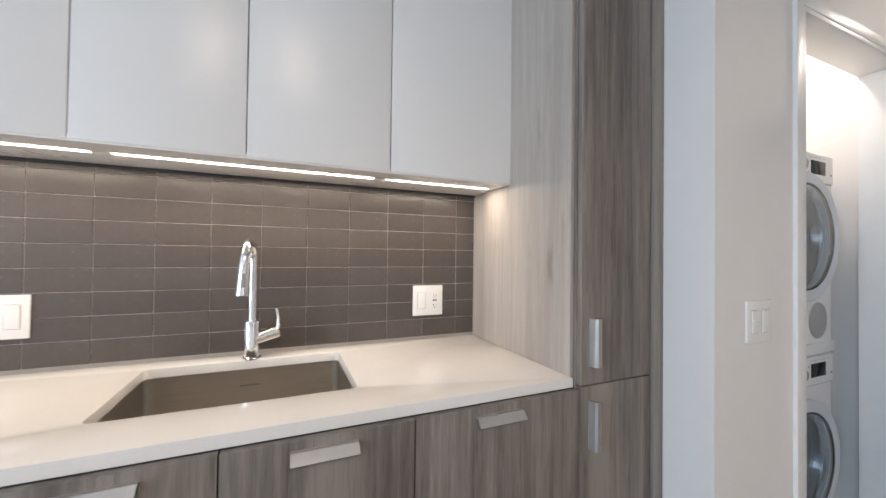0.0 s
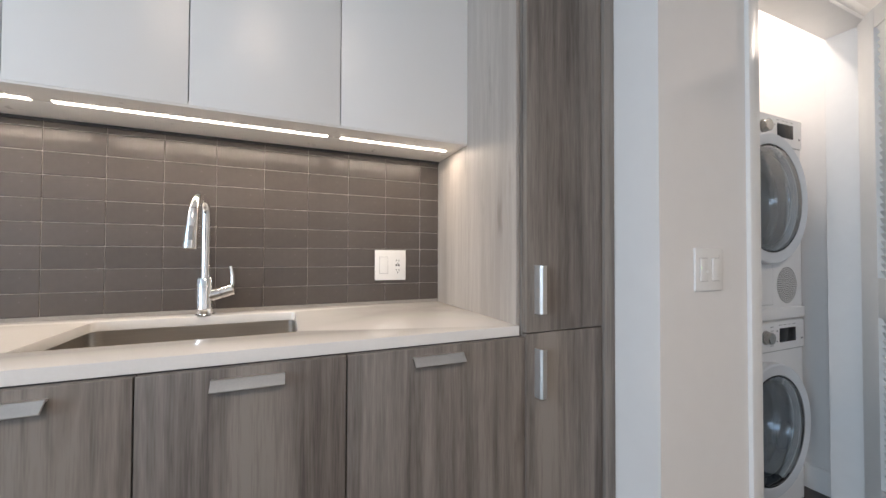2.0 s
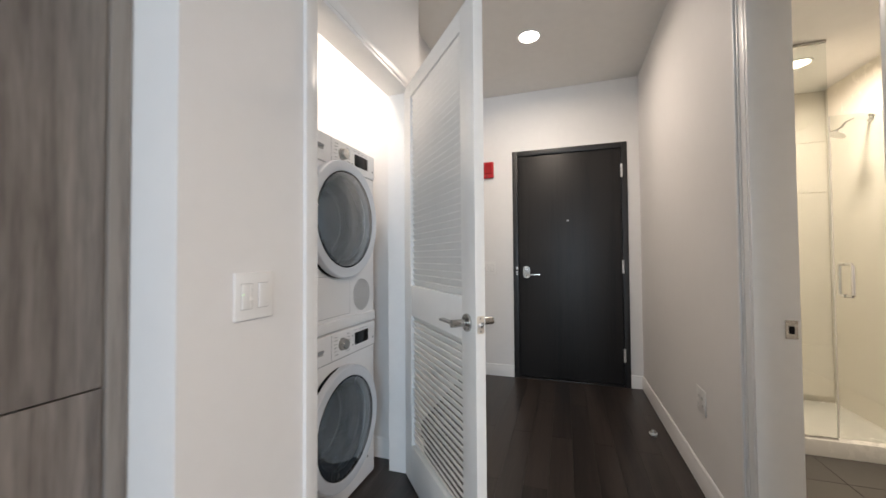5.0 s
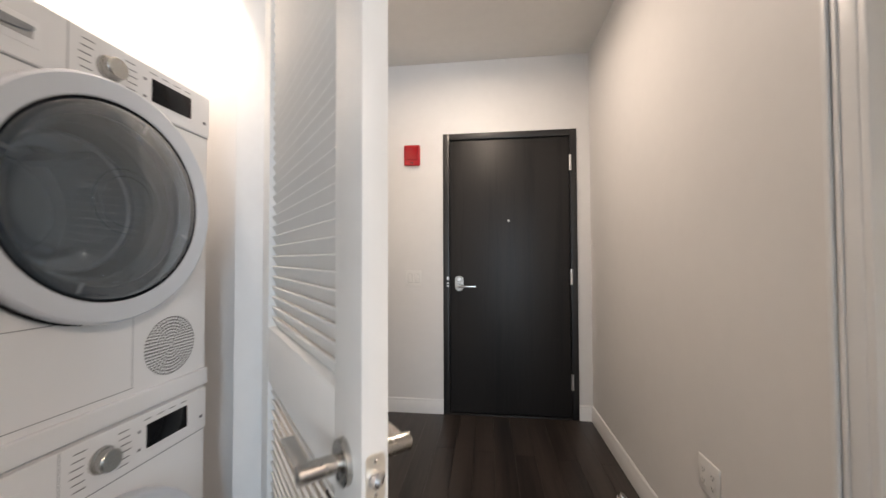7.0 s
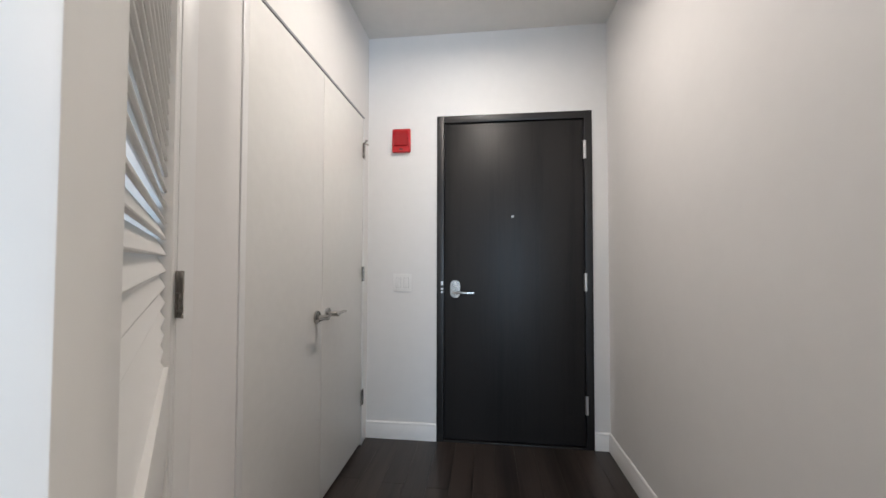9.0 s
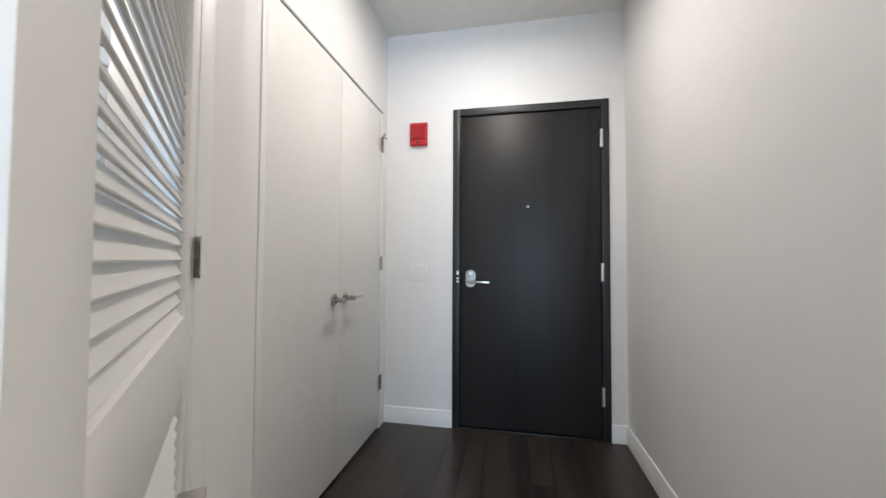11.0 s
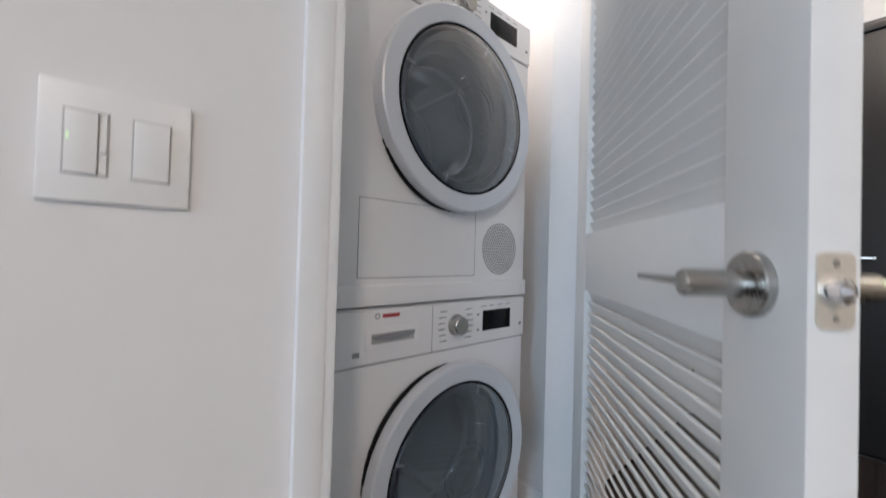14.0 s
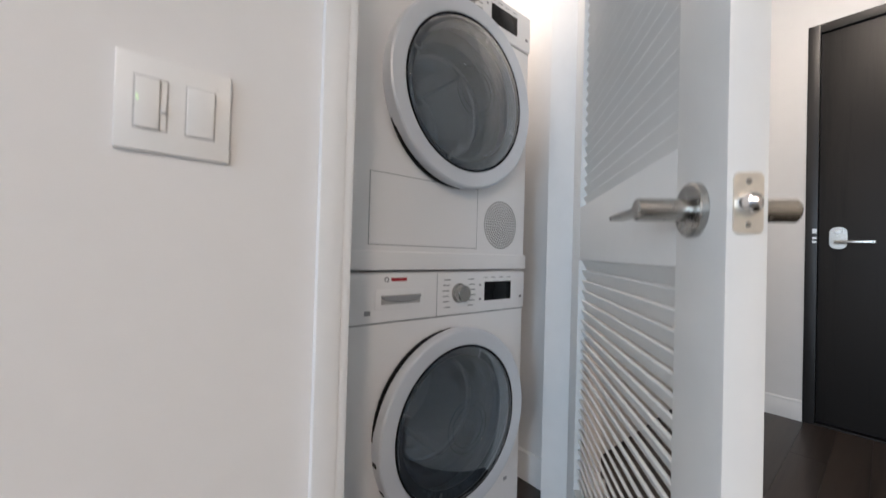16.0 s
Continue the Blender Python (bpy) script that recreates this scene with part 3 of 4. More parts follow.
tall = thing("tall_cabinet", pose(-0.496, 2.69, 0), "tall grey oak laminate cabinet beside the worktop", "cabinet")
part("side_panel", box(-0.325, -0.178, COUNTER + 0.0003, 0.298, -0.1655, CEIL - 0.002, 0.001), M_PANEL, tall, "oak laminate end panel with the strip light in its pale colour")
part("body", box(-0.3245, -0.165, 0.1, 0.31, 0.168, CEIL - 0.003), M_WOODV, tall)
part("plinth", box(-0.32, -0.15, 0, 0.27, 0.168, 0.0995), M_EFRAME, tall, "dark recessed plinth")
for z0, z1, hz in ((0.911, CEIL - 0.004, 1.036), (0.105, 0.907, 0.794)):
    d = part("door", box(0.312, -0.1650, z0, 0.332, 0.126, z1, 0.0012), M_WOODV, tall)
    part("handle", moved(moved(prism([(0, -0.004), (0.022, -0.006), (0.028, -0.012), (0.028, -0.026), (0.024, -0.026), (0.022, -0.014), (0, -0.010)], 0.14), pose(0, -0.07, 0.015)), pose(0.332, -0.126, hz, 90, 0, 0)), M_ALU, d, "brushed aluminium pull")
part("filler", box(0.3105, 0.1285, 0.1, 0.343, 0.1698, CEIL - 0.004, 0.001), M_WOODV, tall)


# ---- plates on walls ----
def duplex(parent, y, x, z):
    part("socket_insert", box(x, y - 0.017, z - 0.034, x + 0.0018, y + 0.017, z + 0.034, 0.0008, 1), M_PLASTIC, parent)
    for dz in (-0.02, 0.02):
        for dy in (-0.006, 0.006):
            part("slot", box(x + 0.0018, y + dy - 0.001, z + dz - 0.004, x + 0.0022, y + dy + 0.001, z + dz + 0.004), M_BLACK, parent)
        part("slot", box(x + 0.0018, y - 0.002, z + dz - 0.012, x + 0.0022, y + 0.002, z + dz - 0.008), M_BLACK, parent)


def plate(name, m, w, h, inserts, label, category):
    """A wall plate facing +x: a bevelled plate and its rockers or sockets."""
    t = thing(name, m, label, category)
    part("plate", box(0, -w / 2, -h / 2, 0.007, w / 2, h / 2, 0.003), M_PLASTIC, t)
    for y, kind in inserts:
        if kind == "rocker":
            bm = box(0.007, y - 0.0165, -0.034, 0.0105, y + 0.0165, 0.034, 0.001)
            for v in bm.verts:
                if v.co.x > 0.009:
                    v.co.x += 0.04 * v.co.z
            part("recess", box(0.0066, y - 0.0185, -0.036, 0.0073, y + 0.0185, 0.036), M_SHADE, t)
            part("rocker", bm, M_PLASTIC, t)
        elif kind == "dimmer":
            part("recess", box(0.0066, y - 0.0195, -0.036, 0.0073, y + 0.0185, 0.036), M_SHADE, t)
            part("rocker", box(0.007, y - 0.0175, -0.034, 0.0102, y + 0.0085, 0.034, 0.001), M_PLASTIC, t)
            part("indicator", box(0.0102, y - 0.0158, 0.002, 0.0106, y - 0.0142, 0.008), M_LED, t, "small green indicator light")
            part("slider_track", box(0.007, y + 0.010, -0.034, 0.0085, y + 0.0165, 0.034, 0.0006, 1), M_PLASTIC, t)
            part("slider", box(0.0085, y + 0.0105, -0.010, 0.0125, y + 0.016, -0.002, 0.0008, 1), M_PLASTIC, t)
        elif kind == "socket":
            duplex(t, y, 0.007, 0)
            part("usb_port", box(0.009, y - 0.009, -0.004, 0.0093, y - 0.002, 0.004), M_BLACK, t)
            part("usb_port", box(0.009, y + 0.002, -0.004, 0.0093, y + 0.009, 0.004), M_BLACK, t)
        elif kind == "duplex":
            duplex(t, y, 0.007, 0)
    return t


plate("wall_outlet", pose(TILE_X + 0.0005, 2.292, 1.092), 0.134, 0.127, ((-0.03, "rocker"), (0.03, "socket")), "white switch and outlet plate on taupe tiles", "outlet")
plate("wall_outlet", pose(TILE_X + 0.0005, 0.987, 1.094), 0.134, 0.127, ((-0.03, "rocker"), (0.03, "rocker")), "white double rocker plate on taupe tiles", "switch")
plate("light_switch", pose(HALL_X, 3.076, 1.094), 0.132, 0.130, ((-0.028, "dimmer"), (0.028, "rocker")), "white dimmer and rocker switch on white wall", "switch")
plate("wall_switch_plate", pose(0.095, END_Y, 1.085, 0, 0, -90), 0.13, 0.125, ((-0.028, "rocker"), (0.028, "rocker")), "white double light switch beside the entry door", "switch")
plate("wall_socket", pose(RIGHT_X, 4.485, 0.452, 0, 0, 180), 0.125, 0.125, ((-0.028, "duplex"), (0.028, "duplex")), "white double power outlet low on white wall", "outlet")


# ---- laundry machines ----
def holed_front(w, h, cx, cz, r, seg=48):
    """A flat front in the y-z plane with a round hole."""
    bm = bmesh.new()
    angs = sorted([2 * math.pi * i / seg for i in range(seg)] + [math.atan2(b - cz, a - cx) % (2 * math.pi) for a in (0, w) for b in (0, h)])
    inn, out = [], []
    for a in angs:
        c, s = math.cos(a), math.sin(a)
        k = min((((w - cx) if c > 0 else -cx) / c) if abs(c) > 1e-9 else 1e9, (((h - cz) if s > 0 else -cz) / s) if abs(s) > 1e-9 else 1e9)
        inn.append(bm.verts.new((0, cx + r * c, cz + r * s)))
        out.append(bm.verts.new((0, cx + k * c, cz + k * s)))
    n = len(angs)
    for i in range(n):
        j = (i + 1) % n
        bm.faces.new((inn[i], out[i], out[j], inn[j]))
    bmesh.ops.recalc_face_normals(bm, faces=bm.faces[:])
    return bm


MW, MD, MY = 0.700, 0.66, 0.028


def machine(name, z, h, label, dryer):
    """A front loader: the front looks to +x, y runs from 0 to its width."""
    t = thing(name, pose(-0.205, 3.425, z), label, "dryer" if dryer else "washing machine")
    panel = 0.135
    bm = box(-MD, 0, 0.006, 0, MW, h, 0.012, 3)
    bmesh.ops.delete(bm, geom=[f for f in bm.faces if f.normal.x > 0.9999], context="FACES")
    part("body", bm, M_MACHINE, t)
    cy, cz, R = 0.343 + MY, 0.535 if dryer else 0.395, 0.283
    part("front", moved(holed_front(MW - 0.024, h - panel - 0.02, cy - 0.012, cz - 0.018, R * 0.80), pose(-0.0002, 0.012, 0.018)), M_MACHINE, t)
    part("control_panel", box(-0.01, 0.004, h - panel + 0.002, 0.006, MW - 0.004, h - 0.004, 0.005, 3), M_MACHINE, t)
    part("panel_seam", box(-0.012, 0.006, h - panel - 0.002, 0.0005, MW - 0.006, h - panel + 0.002), M_GREYP, t)
    part("panel_split", box(0.0062, 0.262 + MY, h - panel + 0.004, 0.0066, 0.2638 + MY, h - 0.006), M_GREYP, t)
    # drum
    part("drum", moved(lathe([(R * 0.80, 0.0), (R * 0.78, -0.05), (R * 0.86, -0.09), (R * 0.86, -0.42), (0.10, -0.45), (0.0, -0.44)], 48), pose(0, cy, cz) @ TO_X), M_DRUM, t, "steel drum inside")
    # door
    ring_at = pose(0, cy, cz) @ TO_X
    door = part("door", moved(lathe([(R * 0.985, -0.002), (R, 0.012), (R, 0.036), (R * 0.992, 0.043), (R * 0.975, 0.046), (R * 0.835, 0.044), (R * 0.822, 0.041), (R * 0.815, 0.028), (R * 0.80, 0.006)], 64), ring_at), M_RING, t, "silver white door ring")
    part("gasket", moved(lathe([(R * 0.826, 0.0405), (R * 0.818, 0.0435), (R * 0.806, 0.043), (R * 0.803, 0.030)], 64), ring_at), M_BLACK, door, "dark inner rim")
    part("glass", moved(lathe([(R * 0.806, 0.040)] + [(R * 0.80 * math.cos(radians(a)), 0.041 + 0.030 * math.sin(radians(a))) for a in range(6, 90, 7)] + [(0, 0.071)], 64), ring_at), M_GLASS, door, "dark tinted porthole glass")
    part("rim_band", moved(lathe([(R * 0.804, 0.028), (R * 0.74, 0.026), (R * 0.70, 0.020)], 64), ring_at), M_SLATE, door, "slate grey printed glass rim")
    part("bowl", moved(lathe([(R * 0.70, 0.018), (R * 0.65, -0.02), (R * 0.63, -0.022), (R * 0.57, -0.06), (R * 0.55, -0.062), (R * 0.40, -0.088), (R * 0.38, -0.085), (R * 0.2, -0.094), (0, -0.095)], 48), ring_at), M_BOWL, door, "clear inner glass bowl")
    # added bright rings that imitate the arcs reflected in the bowl
    for rr, dd in ((0.60, -0.115), (0.44, -0.30)):
        part("drum_ring", moved(lathe([(R * rr + 0.006, dd), (R * rr, dd + 0.006), (R * rr - 0.006, dd), (R * rr, dd - 0.006), (R * rr + 0.006, dd)], 48), ring_at), M_DRUM, t, "added bright ring imitating reflections in the glass bowl")
    for k in range(4 if dryer else 3):
        a = radians(70 + k * 90)
        part("clip", moved(box(-0.012, -0.004, 0, 0.012, 0.004, 0.004, 0.001, 1), pose(0.036, cy + R * 0.735 * math.cos(a), cz + R * 0.735 * math.sin(a), 0, 0, 0) @ TO_X @ pose(0, 0, 0, 0, 0, math.degrees(a) + 90)), M_GREYP, door)
    grip = join(*[moved(box(-0.017, -0.004, 0, 0.017, -0.001 + 0.006 * math.sin(math.pi * k / 12), 0.014, 0.002), pose(0.001, cy + R * math.cos(a), cz + R * math.sin(a)) @ TO_X @ pose(0, 0, 0, 0, 0, math.degrees(a) + 0)) for k, a in ((k, radians((210 if dryer else 98) + (4.7 if dryer else 6.3) * k)) for k in range(13))])
    if not dryer:
        for q in (188, 205):
            part("hinge_slot", moved(box(-0.004, -0.006, 0.012, 0.0015, 0.006, 0.030, 0.001, 1), pose(0, cy, cz) @ TO_X @ pose(0, 0, 0, 0, 0, q + 90) @ pose(0, 0, 0, 0, 0, 0) @ pose(R, 0, 0)), M_BLACK, door)
    part("grip_recess", grip, M_BLACK, door, "black door grip")
    part("embossed_ring", moved(join(lathe([(0.074, 0.0685), (0.0752, 0.0700), (0.0764, 0.0685)], 40), lathe([(0.058, 0.0695), (0.059, 0.0712), (0.060, 0.0695)], 40)), ring_at), M_GLASS, door)
    part("drum_seal", moved(lathe([(R * 0.80, -0.035), (R * 0.66, -0.05), (R * 0.60, -0.095), (R * 0.62, -0.10)], 48), ring_at), M_GREYP, t, "grey rubber drum seal")
    # drum vanes and ring seen through the glass
    for a in (20, 140, 260):
        part("vane", moved(box(-0.02, -0.012, -0.40, 0.02, 0.012, -0.10, 0.008), ring_at @ pose(0, 0, 0, 0, 0, a) @ pose(0.19, 0, 0)), M_DRUM, t)
    # knob, display, drawer
    kz = h - panel * 0.5
    ky = 0.352 + MY
    knob = part("knob", moved(lathe([(0.031, 0), (0.030, 0.004), (0.0265, 0.006), (0.0255, 0.024), (0.023, 0.027), (0.0, 0.027)], 40), pose(0.006, ky, kz) @ TO_X), M_SATIN, t, "silver program knob")
    part("knob_mark", box(0.033, ky - 0.001, kz + 0.012, 0.0335, ky + 0.001, kz + 0.022), M_GREYP, knob)
    for side in (-1, 1):
        for i in range(6):
            dz = 0.042 - i * 0.0165
            y0 = ky + side * (0.036 + 0.008 * (1 - abs(i - 2.5) / 2.5))
            part("dial_label", box(0.0061, min(y0, y0 + side * 0.026), kz + dz - 0.0012, 0.0064, max(y0, y0 + side * 0.026), kz + dz + 0.0012), M_MARK, t)
    part("display", box(0.0055, 0.462 + MY, kz - 0.03, 0.0075, 0.592 + MY, kz + 0.032, 0.002), M_BLACK, t, "black display")
    for dz in (0.022, -0.024):
        part("indicator", box(0.0061, 0.438 + MY, kz + dz - 0.003, 0.0065, 0.446 + MY, kz + dz + 0.003), M_MARK, t)
    part("badge", box(0.0061, MW - 0.032, kz - 0.028, 0.0066, MW - 0.020, kz - 0.020), M_MARK, t)
    for i in range(4):
        part("print_line", box(0.0061, 0.455 + MY + i * 0.038, kz + 0.045, 0.0064, 0.477 + MY + i * 0.038, kz + 0.047), M_MARK, t)
    dr = part("drawer", box(0.002, 0.086, kz - 0.034, 0.0075, 0.243, kz + 0.022, 0.003), M_MACHINE, t, "detergent drawer front")
    part("drawer_recess", moved(prism([(0, -0.012), (0.0008, -0.012), (0.0008, 0.012), (0, 0.012)], 0.125), pose(0.0076, 0.104, kz - 0.006)), M_SHADE, dr, "shaded finger recess")
    lip = lathe([(0.0, 0.0), (0.0625, 0.0), (0.0625, 0.005), (0.058, 0.007), (0.0, 0.007)], 40)
    for v in lip.verts:
        v.co.y = 0.004 if v.co.y > 0 else v.co.y * 0.22
    part("drawer_lip", moved(lip, pose(0.0078, 0.1665, kz + 0.001, 90, 0, 90)), M_GREYP, dr, "curved grey finger lip")
    part("logo_mark", moved(lathe([(0.0068, 0), (0.0068, 0.0005), (0.0045, 0.0005), (0.0045, 0)], 20), pose(0.0060, 0.120, kz + 0.048) @ TO_X), M_MARK, t, "round grey emblem")
    part("logo_bar", box(0.0061, 0.134, kz + 0.043, 0.0065, 0.184, kz + 0.052), M_REDMARK, t, "red maker's mark")
    part("sticker", box(0.0061, 0.056, kz - 0.044, 0.0063, 0.074, kz - 0.032), M_GREYP, t)
    if dryer:
        dots = []
        gy, gz = 0.540 + MY, 0.155
        for ring in range(1, 10):
            for k in range(ring * 6):
                a = 2 * math.pi * k / (ring * 6)
                r = ring * 0.0088
                dots.append(moved(lathe([(0.0032, 0), (0.0032, 0.0004), (0, 0.0004)], 6), pose(0.0002, gy + r * math.cos(a), gz + r * math.sin(a)) @ TO_X))
        tagged(part("vent_grille", join(*dots), M_DARK, t, "round vent of small dark holes"), kind="stuff")
        part("filter_flap", box(-0.001, 0.066, 0.072, 0.0014, 0.453, 0.262, 0.0012, 1), M_MACHINE, t)
        part("flap_gap", box(-0.0012, 0.0645, 0.0705, 0.0004, 0.4545, 0.2635), M_GREYP, t)
        part("plinth_lip", box(-0.004, 0.002, 0.004, 0.010, MW - 0.002, 0.055, 0.006, 3), M_MACHINE, t)
    else:
        part("service_mark", box(0.0003, MW - 0.085, 0.112, 0.0007, MW - 0.067, 0.124), M_GREYP, t)
    return t


machine("washing_machine", 0.0, 0.848, "white front-loading washing machine under the dryer", False)
machine("tumble_dryer", 0.849, 0.925, "white tumble dryer stacked on the washing machine", True)


# ---- lever handles ----
def lever(parent, m, name="lever_handle", reach=0.115):
    """Rose, neck and flat blade; stands off +z, the blade points along -x."""
    h = part(name, join(disc(0.032, 0.009), moved(disc(0.0105, 0.010), pose(0, 0, 0.009)), moved(disc(0.0135, 0.052), pose(0, 0, 0.014))), M_SATIN, parent, "satin nickel lever handle")
    part("lever", box(-reach, -0.0036, 0.0445, 0.006, 0.0036, 0.0657, 0.0018), M_SATIN, h)
    for v in h.children[0].data.vertices:
        if v.co.x < -0.02:
            v.co.z -= 0.0 + 0.03 * (-(v.co.x + 0.02)) * 0.2
    h.matrix_basis = m
    return h


# ---- louvred laundry door, standing open ----
LD = thing("door_laundry", pose(0.012, 4.158, 0, 0, 0, -48.7), "white louvred laundry door standing half open", "door", "", "structure")
DW, DH, T = 0.838, 2.138, 0.038
Z0 = 0.012
X0, X1 = 0.112, 0.728
for a, b in ((0.004, X0), (X1, DW)):
    part("stile", box(a, -T, Z0, b, 0, DH, 0.002), M_DOOR, LD)
for a, b in ((Z0, 0.215), (0.893, 1.05), (2.055, DH)):
    part("rail", box(X0 + 0.0003, -T + 0.0006, a, X1 - 0.0003, -0.0006, b, 0.002), M_DOOR, LD)
slat = mesh_of("slat", moved(box(0, -0.018, -0.003, X1 - X0 - 0.001, 0.018, 0.003, 0.0014, 1), pose(0, 0, 0, -63, 0, 0)), M_DOOR)
for za, zb in ((0.215, 0.893), (1.05, 2.055)):
    n = round((zb - za) / 0.0298)
    for i in range(n):
        share("slat", slat, pose(X0 + 0.0005, -T / 2, za + (i + 0.5) * (zb - za) / n, random.uniform(-1.5, 1.5)), LD)
lever(LD, pose(DW - 0.062, 0, 0.962) @ TO_Y)
lever(LD, pose(DW - 0.062, -T, 0.962) @ TO_NY)
plate_bm = box(DW - 0.0002, -T / 2 - 0.0135, 0.931, DW + 0.002, -T / 2 + 0.0135, 0.993)
bmesh.ops.bevel(plate_bm, geom=[e for e in plate_bm.edges if abs(e.verts[0].co.x - e.verts[1].co.x) > 0.001], offset=0.006, segments=5, profile=0.5, affect="EDGES")
latch = part("latch_plate", plate_bm, M_BRASS, LD, "pale brass latch plate")
part("latch_bolt", moved(tube([(0, 0, 0), (0.005, 0, 0), (0.009, 0.001, 0), (0.012, 0.003, 0)], [0.0115, 0.0115, 0.0095, 0.005], 24), pose(DW + 0.002, -T / 2, 0.962)), M_CHROME, latch, "chrome latch bolt")
for z in (0.940, 0.984):
    part("screw", moved(disc(0.0035, 0.001), pose(DW + 0.0018, -T / 2, z) @ TO_X), M_SATIN, latch)


def hinge(parent, m, pin_stop=False):
    k = part("hinge", tube([(0, 0, -0.05), (0, 0, 0.05)], 0.0065, 14), M_SATIN, parent, "satin metal butt hinge")
    part("leaf", box(-0.028, -0.004, -0.05, 0.0, -0.0018, 0.05, 0.0006, 1), M_SATIN, k)
    part("leaf", box(0.0, -0.004, -0.05, 0.028, -0.0018, 0.05, 0.0006, 1), M_SATIN, k)
    if pin_stop:
        part("pin_stop", join(tube([(0, 0, 0.05), (0, 0, 0.062)], 0.009, 12), tube([(-0.03, 0.012, 0.058), (0, 0.004, 0.058), (0.05, 0.03, 0.058)], 0.004, 10), moved(disc(0.009, 0.008), pose(0.05, 0.03, 0.054)), moved(disc(0.008, 0.008), pose(-0.033, 0.012, 0.054))), M_SATIN, k, "hinge pin door stop")
    k.matrix_basis = m
    return k


for z, s in ((2.0, True), (1.175, False), (0.33, False)):
    hinge(LD, pose(-0.003, 0.009, z, 0, 0, 25), s)

# ---- hall closet: a pair of flush doors ----
CF = thing("door_frame_closet", pose(0, 0, 0), "white closet door frame with a narrow head", "door frame", "", "structure")
part("jamb", box(CLOSET_X - 0.1, 4.602, 0, CLOSET_X + 0.006, 4.632, 2.222, 0.002), M_TRIM, CF)
part("jamb", box(CLOSET_X - 0.1, 5.86, 0, CLOSET_X + 0.006, 5.884, 2.222, 0.002), M_TRIM, CF)
part("head", box(CLOSET_X - 0.1, 4.602, 2.2225, CLOSET_X + 0.006, 5.884, 2.2345, 0.002), M_GREYP, CF, "thin shaded metal head strip")
mid = 5.246
for k, (a, b) in enumerate(((4.635, mid - 0.0015), (mid + 0.0015, 5.857))):
    d = thing("door_closet", pose(CLOSET_X, a, 0), "flush white closet door with a lever handle", "door", "closet double doors", "structure")
    part("leaf", box(-0.036, 0, 0.022, 0.002, b - a, 2.218, 0.0015), M_DOOR, d)
    if k == 0:
        lever(d, pose(0.002, b - a - 0.06, 0.962) @ TO_X @ pose(0, 0, 0, 0, 0, 90))
    else:
        lever(d, pose(0.002, 0.06, 0.962) @ TO_X @ pose(0, 0, 0, 0, 0, -90))
        for z, s in ((1.99, True), (1.15, False), (0.32, False)):
            hinge(d, pose(0.011, b - a + 0.004, z, 0, 0, -90), s)

# ---- entry door ----
EFr = thing("door_frame_entry", pose(0, END_Y, 0), "dark bronze steel entry door frame", "door frame", "", "structure")
FW = 0.05
part("jamb", box(EF0, -0.012, 0, EF0 + FW, 0.13, EFH, 0.003), M_EFRAME, EFr)
part("jamb", box(EF1 - FW, -0.012, 0, EF1, 0.13, EFH, 0.003), M_EFRAME, EFr)
part("head", box(EF0 + FW, -0.0118, EFH - FW, EF1 - FW, 0.13, EFH - 0.0004, 0.003), M_EFRAME, EFr)
part("threshold", box(EF0 + FW, -0.01, 0, EF1 - FW, 0.12, 0.010, 0.004), M_EFRAME, EFr, "low dark threshold")
ED = thing("door_entry", pose(EF0 + FW + 0.003, END_Y + 0.004, 0), "near-black wooden entry door with lever lock", "door", "", "structure")
EW = EF1 - EF0 - 2 * FW - 0.006
part("leaf", box(0, 0, 0.018, EW, 0.045, EFH - FW - 0.003, 0.002), M_ENTRY, ED)
part("peephole", moved(lathe([(0.0, 0.002), (0.005, 0.002), (0.006, 0.004), (0.009, 0.003), (0.010, 0)], 24), pose(EW * 0.5, 0, 1.545) @ TO_NY), M_SATIN, ED, "small metal peephole")
esc = box(-0.034, -0.060, 0, 0.034, 0.060, 0.010, 0.0)
bmesh.ops.bevel(esc, geom=[e for e in esc.edges if abs(e.verts[0].co.z - e.verts[1].co.z) > 0.005], offset=0.03, segments=8, profile=0.5, affect="EDGES")
lock = part("lock_plate", moved(esc, pose(0.076, 0, 1.045) @ TO_NY), M_SATIN, ED, "rounded satin lock plate")
part("lever", moved(join(moved(disc(0.011, 0.05), pose(0, 0, 0.01)), box(-0.011, -0.008, 0.05, 0.135, 0.008, 0.062, 0.004)), pose(0.076, 0, 1.022) @ TO_NY), M_SATIN, lock, "straight satin lever")
part("thumb_turn", moved(join(disc(0.013, 0.013), box(-0.004, -0.011, 0.012, 0.004, 0.011, 0.022, 0.002)), pose(0.076, 0, 1.077) @ TO_NY), M_ALU, lock)
for z in (1.072, 1.040, 1.018):
    part("latch_edge", box(-0.024, -0.0165, z, -0.006, -0.0155, z + (0.026 if z > 1.06 else 0.012)), M_ALU, ED, "bare metal strike")
for z in (1.99, 1.10, 0.29):
    k = part("hinge", tube([(0, 0, -0.06), (0, 0, 0.06)], 0.011, 14), M_ALU, ED, "bright metal hinge")
    k.matrix_basis = pose(EW + 0.004, -0.016, z)

# ---- on the hall walls ----
al = thing("fire_alarm", pose(0.087, END_Y, 2.09), "red wall-mounted fire alarm sounder", "alarm")
part("back_plate", box(-0.066, -0.03, -0.084, 0.066, 0, 0.084, 0.014, 5), M_RED, al)
part("lens", box(-0.05, -0.041, -0.040, 0.05, -0.0285, 0.066, 0.0055, 4), M_REDLENS, al, "deep red lens")
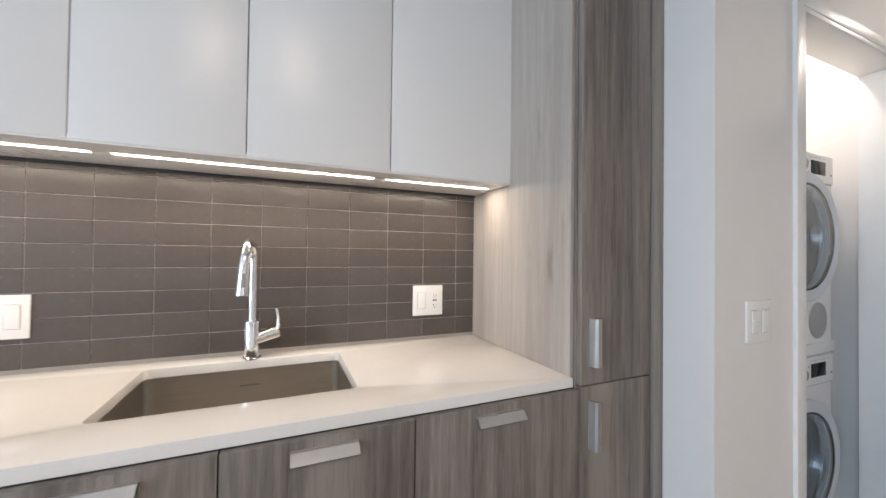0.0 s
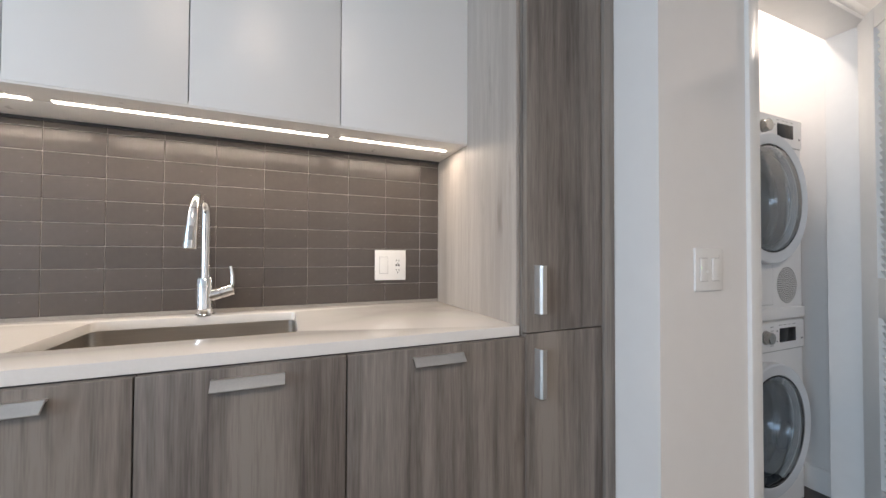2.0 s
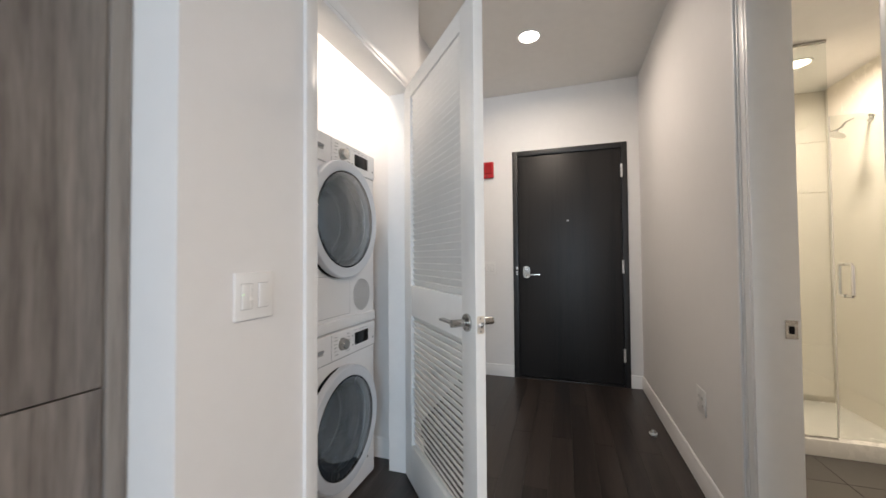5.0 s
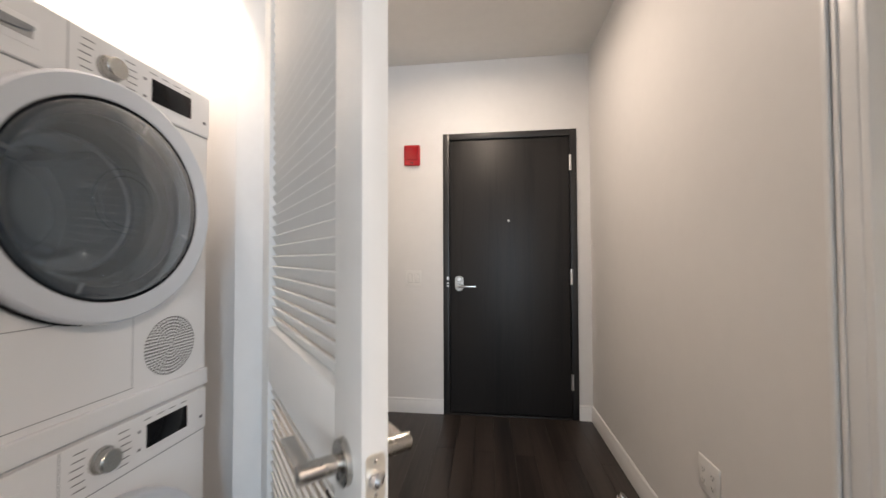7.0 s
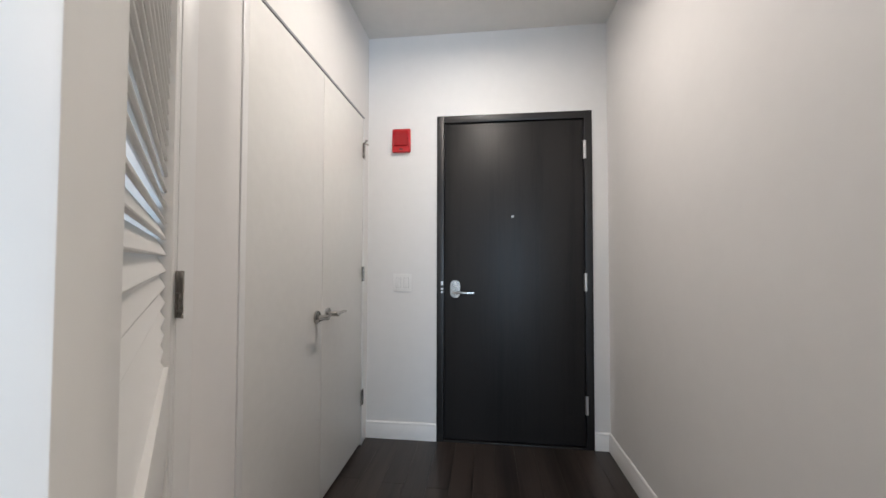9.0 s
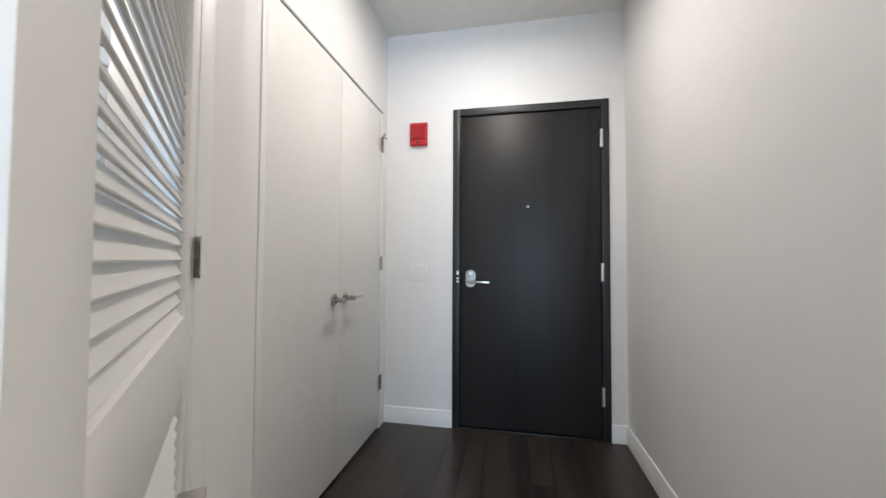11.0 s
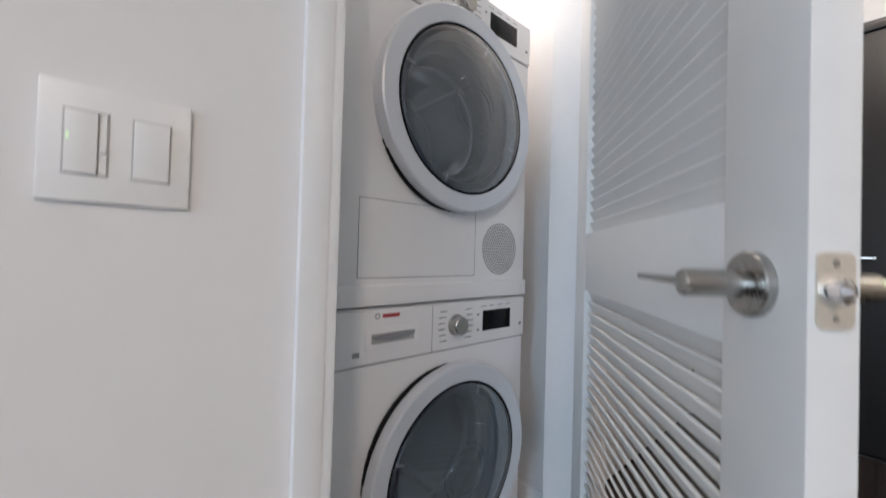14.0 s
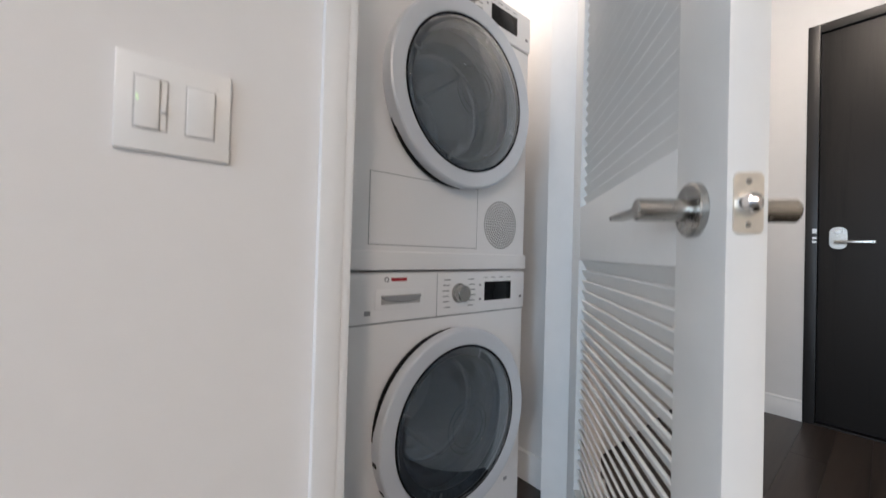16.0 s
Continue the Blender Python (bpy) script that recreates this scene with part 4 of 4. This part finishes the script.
part("slot", box(-0.012, -0.0309, -0.068, 0.012, -0.0299, -0.058), M_DARK, al)

sp = thing("sprinkler", pose(CLOSET_X, 5.09, 2.755), "satin sidewall fire sprinkler on the white wall", "sprinkler")
part("rose", moved(lathe([(0.036, 0), (0.034, 0.006), (0.018, 0.010), (0.0, 0.010)], 28), TO_X), M_SATIN, sp)
part("body", tube([(0.01, 0, 0), (0.05, 0, 0), (0.065, 0, 0)], [0.011, 0.011, 0.006], 14), M_SATIN, sp)
part("deflector", join(box(0.066, -0.018, 0.004, 0.085, 0.018, 0.0065, 0.001, 1), box(0.064, -0.016, -0.014, 0.0665, 0.016, 0.006, 0.001, 1)), M_SATIN, sp)
part("frame_arm", join(tube([(0.03, 0.012, 0), (0.05, 0.014, 0), (0.065, 0.006, 0)], 0.003, 8), tube([(0.03, -0.012, 0), (0.05, -0.014, 0), (0.065, -0.006, 0)], 0.003, 8)), M_SATIN, sp)

st = thing("door_stopper", pose(1.372, 5.035, 0), "small dome door stopper on dark floor", "door stopper")
part("dome", lathe([(0.022, 0), (0.022, 0.006), (0.019, 0.03), (0.012, 0.041), (0, 0.044)], 28), M_SATIN, st)
part("bumper", lathe([(0.0225, 0.012), (0.0245, 0.014), (0.0245, 0.024), (0.0215, 0.026)], 28), M_PLASTIC, st, "pale rubber bumper")


def downlight(x, y, z, mat, r=0.075):
    d = thing("downlight", pose(x, y, z), "round recessed ceiling downlight, switched on", "ceiling light", "downlights")
    part("trim_ring", lathe([(r + 0.012, 0), (r + 0.010, -0.005), (r, -0.006), (r - 0.004, -0.001)], 40), M_TRIM, d)
    part("diffuser", lathe([(r - 0.003, -0.0015), (0, -0.0015)], 40), mat, d, "glowing diffuser")


downlight(0.60, 5.04, CEIL, M_LAMP)
# added disc for the unseen living room fill light, no known downlight
downlight(2.5, 1.5, CEIL, M_LAMP, 0.23)
downlight(2.35, 5.375, 2.5, M_BLAMP)
downlight(2.5, 4.1, 2.5, M_BLAMP)
downlight(-0.45, 3.80, CEIL, M_LAMP, 0.1)

# ---- bathroom seen through its door ----
BX0, BX1, SHY = RIGHT_X + 0.115, 3.2, 5.05
bfloor = structure("floor_bathroom", box(BX0 - 0.115, BATH_A, -0.012, BX1, SHY, 0.001), M_BGROUT, "charcoal tiled bathroom floor", "floor")
bt = mesh_of("tile", box(0, 0, 0, 0.597, 0.297, 0.006, 0.001, 1), M_BFLOOR)
for i in range(3):
    for j in range(-1, 6):
        if i * 0.6 + 0.597 < BX1 - BX0:
            share("tile", bt, pose(BX0 + i * 0.6 + 0.002, 3.25 + j * 0.3, 0), bfloor) if 3.25 + j * 0.3 + 0.297 < SHY and j >= 0 else None
wt = structure("wall_shower", box(BX0, END_Y - 0.03, 0, BX1, END_Y - 0.001, 2.5), M_BGROUT, "cream tiled shower wall", "wall")
wtm = mesh_of("tile", box(0, -0.008, 0, 0.597, 0, 0.397, 0.0012, 1), M_BTILE)
for i in range(2):
    for j in range(6):
        share("tile", wtm, pose(BX0 + 0.001 + i * 0.6, END_Y - 0.03, 0.09 + j * 0.4), wt)
structure("wall_shower_side", box(BX0, SHY, 0, BX0 + 0.012, END_Y - 0.04, 2.5), M_BTILE, "cream tiled shower side wall", "wall")
structure("wall_shower_end", box(BX0 + 1.2, SHY - 0.05, 0, BX0 + 1.3, END_Y - 0.04, 2.5), M_BTILE, "cream shower end wall", "wall")
pan = thing("shower_tray", pose(BX0 + 0.012, SHY, 0), "low white acrylic shower tray", "shower tray")
part("tray", box(0, 0.06, 0, 1.186, 0.885, 0.05, 0.004), M_PAN, pan)
part("curb", box(0, 0, 0, 1.186, 0.062, 0.10, 0.008), M_PAN, pan)
part("drain", moved(disc(0.055, 0.004), pose(0.62, 0.50, 0.05)), M_SATIN, pan, "round satin drain cover")
screen = thing("shower_screen", pose(BX0 + 0.012, SHY + 0.03, 0.10), "clear glass shower screen with door", "shower screen")
g1 = part("fixed_pane", box(0.003, -0.005, 0.008, 0.733, 0.005, 2.385, 0.001, 1), M_CLEAR, screen, "clear fixed glass pane")
g2 = part("door_pane", box(0.740, -0.005, 0.012, 1.18, 0.005, 1.93, 0.001, 1), M_CLEAR, screen, "clear glass door")
g1.visible_shadow = g2.visible_shadow = False
part("top_channel", box(0.003, -0.012, 2.385, 0.733, 0.012, 2.399, 0.001, 1), M_SATIN, screen, "satin head channel")
part("bottom_channel", box(0.003, -0.01, 0, 0.733, 0.01, 0.008, 0.001, 1), M_SATIN, screen)
part("door_edge", box(0.734, -0.005, 0.012, 0.7395, 0.005, 1.93), M_PAN, screen, "pale edge seal")
part("pull_handle", tube([(0.795, -0.005, 0.85), (0.795, -0.045, 0.85), (0.795, -0.055, 0.86), (0.795, -0.055, 1.03), (0.795, -0.045, 1.04), (0.795, -0.005, 1.04)], 0.010, 14), M_CHROME, screen, "chrome D-shaped pull")
part("pull_handle", tube([(0.795, 0.005, 0.85), (0.795, 0.045, 0.85), (0.795, 0.055, 0.86), (0.795, 0.055, 1.03), (0.795, 0.045, 1.04), (0.795, 0.005, 1.04)], 0.010, 14), M_CHROME, screen, "chrome D-shaped pull")

shower = thing("shower", pose(BX0 + 1.2, 5.5, 2.12), "chrome shower arm and head on the tiled wall", "shower")
part("flange", moved(lathe([(0.03, 0), (0.028, 0.006), (0.012, 0.012), (0, 0.012)], 24), TO_NX), M_CHROME, shower)
part("arm", tube([(-0.005, 0, 0), (-0.08, 0, 0.005), (-0.13, 0, -0.02), (-0.16, 0, -0.06)], 0.0105, 14), M_CHROME, shower)
part("head", moved(lathe([(0.012, 0.05), (0.018, 0.035), (0.045, 0.012), (0.05, 0), (0.0, -0.003)], 28), pose(-0.185, 0, -0.1, 0, 28, 0)), M_CHROME, shower)

# ---- hall floor planks ----
PW = 0.1275
plank_l = {}
for i in range(-2, 14):
    x = -0.16 + i * PW
    off = (i * 0.61) % 1.2
    y = 1.9 - off
    while y < END_Y + 0.1:
        a, b = max(y, 1.9), min(y + 1.2, END_Y + 0.09)
        x1 = min(x + PW, RIGHT_X + 0.001)
        if b - a > 0.05 and x1 - x > 0.02:
            key = (round(b - a, 3), round(x1 - x, 3))
            if key not in plank_l:
                plank_l[key] = mesh_of("plank", box(0, 0, -0.0125, x1 - x - 0.0004, b - a - 0.0004, 0, 0.0006, 1), M_FLOOR)
            share("plank", plank_l[key], pose(x, a, random.uniform(-0.0003, 0.0)), floor)
        y += 1.2
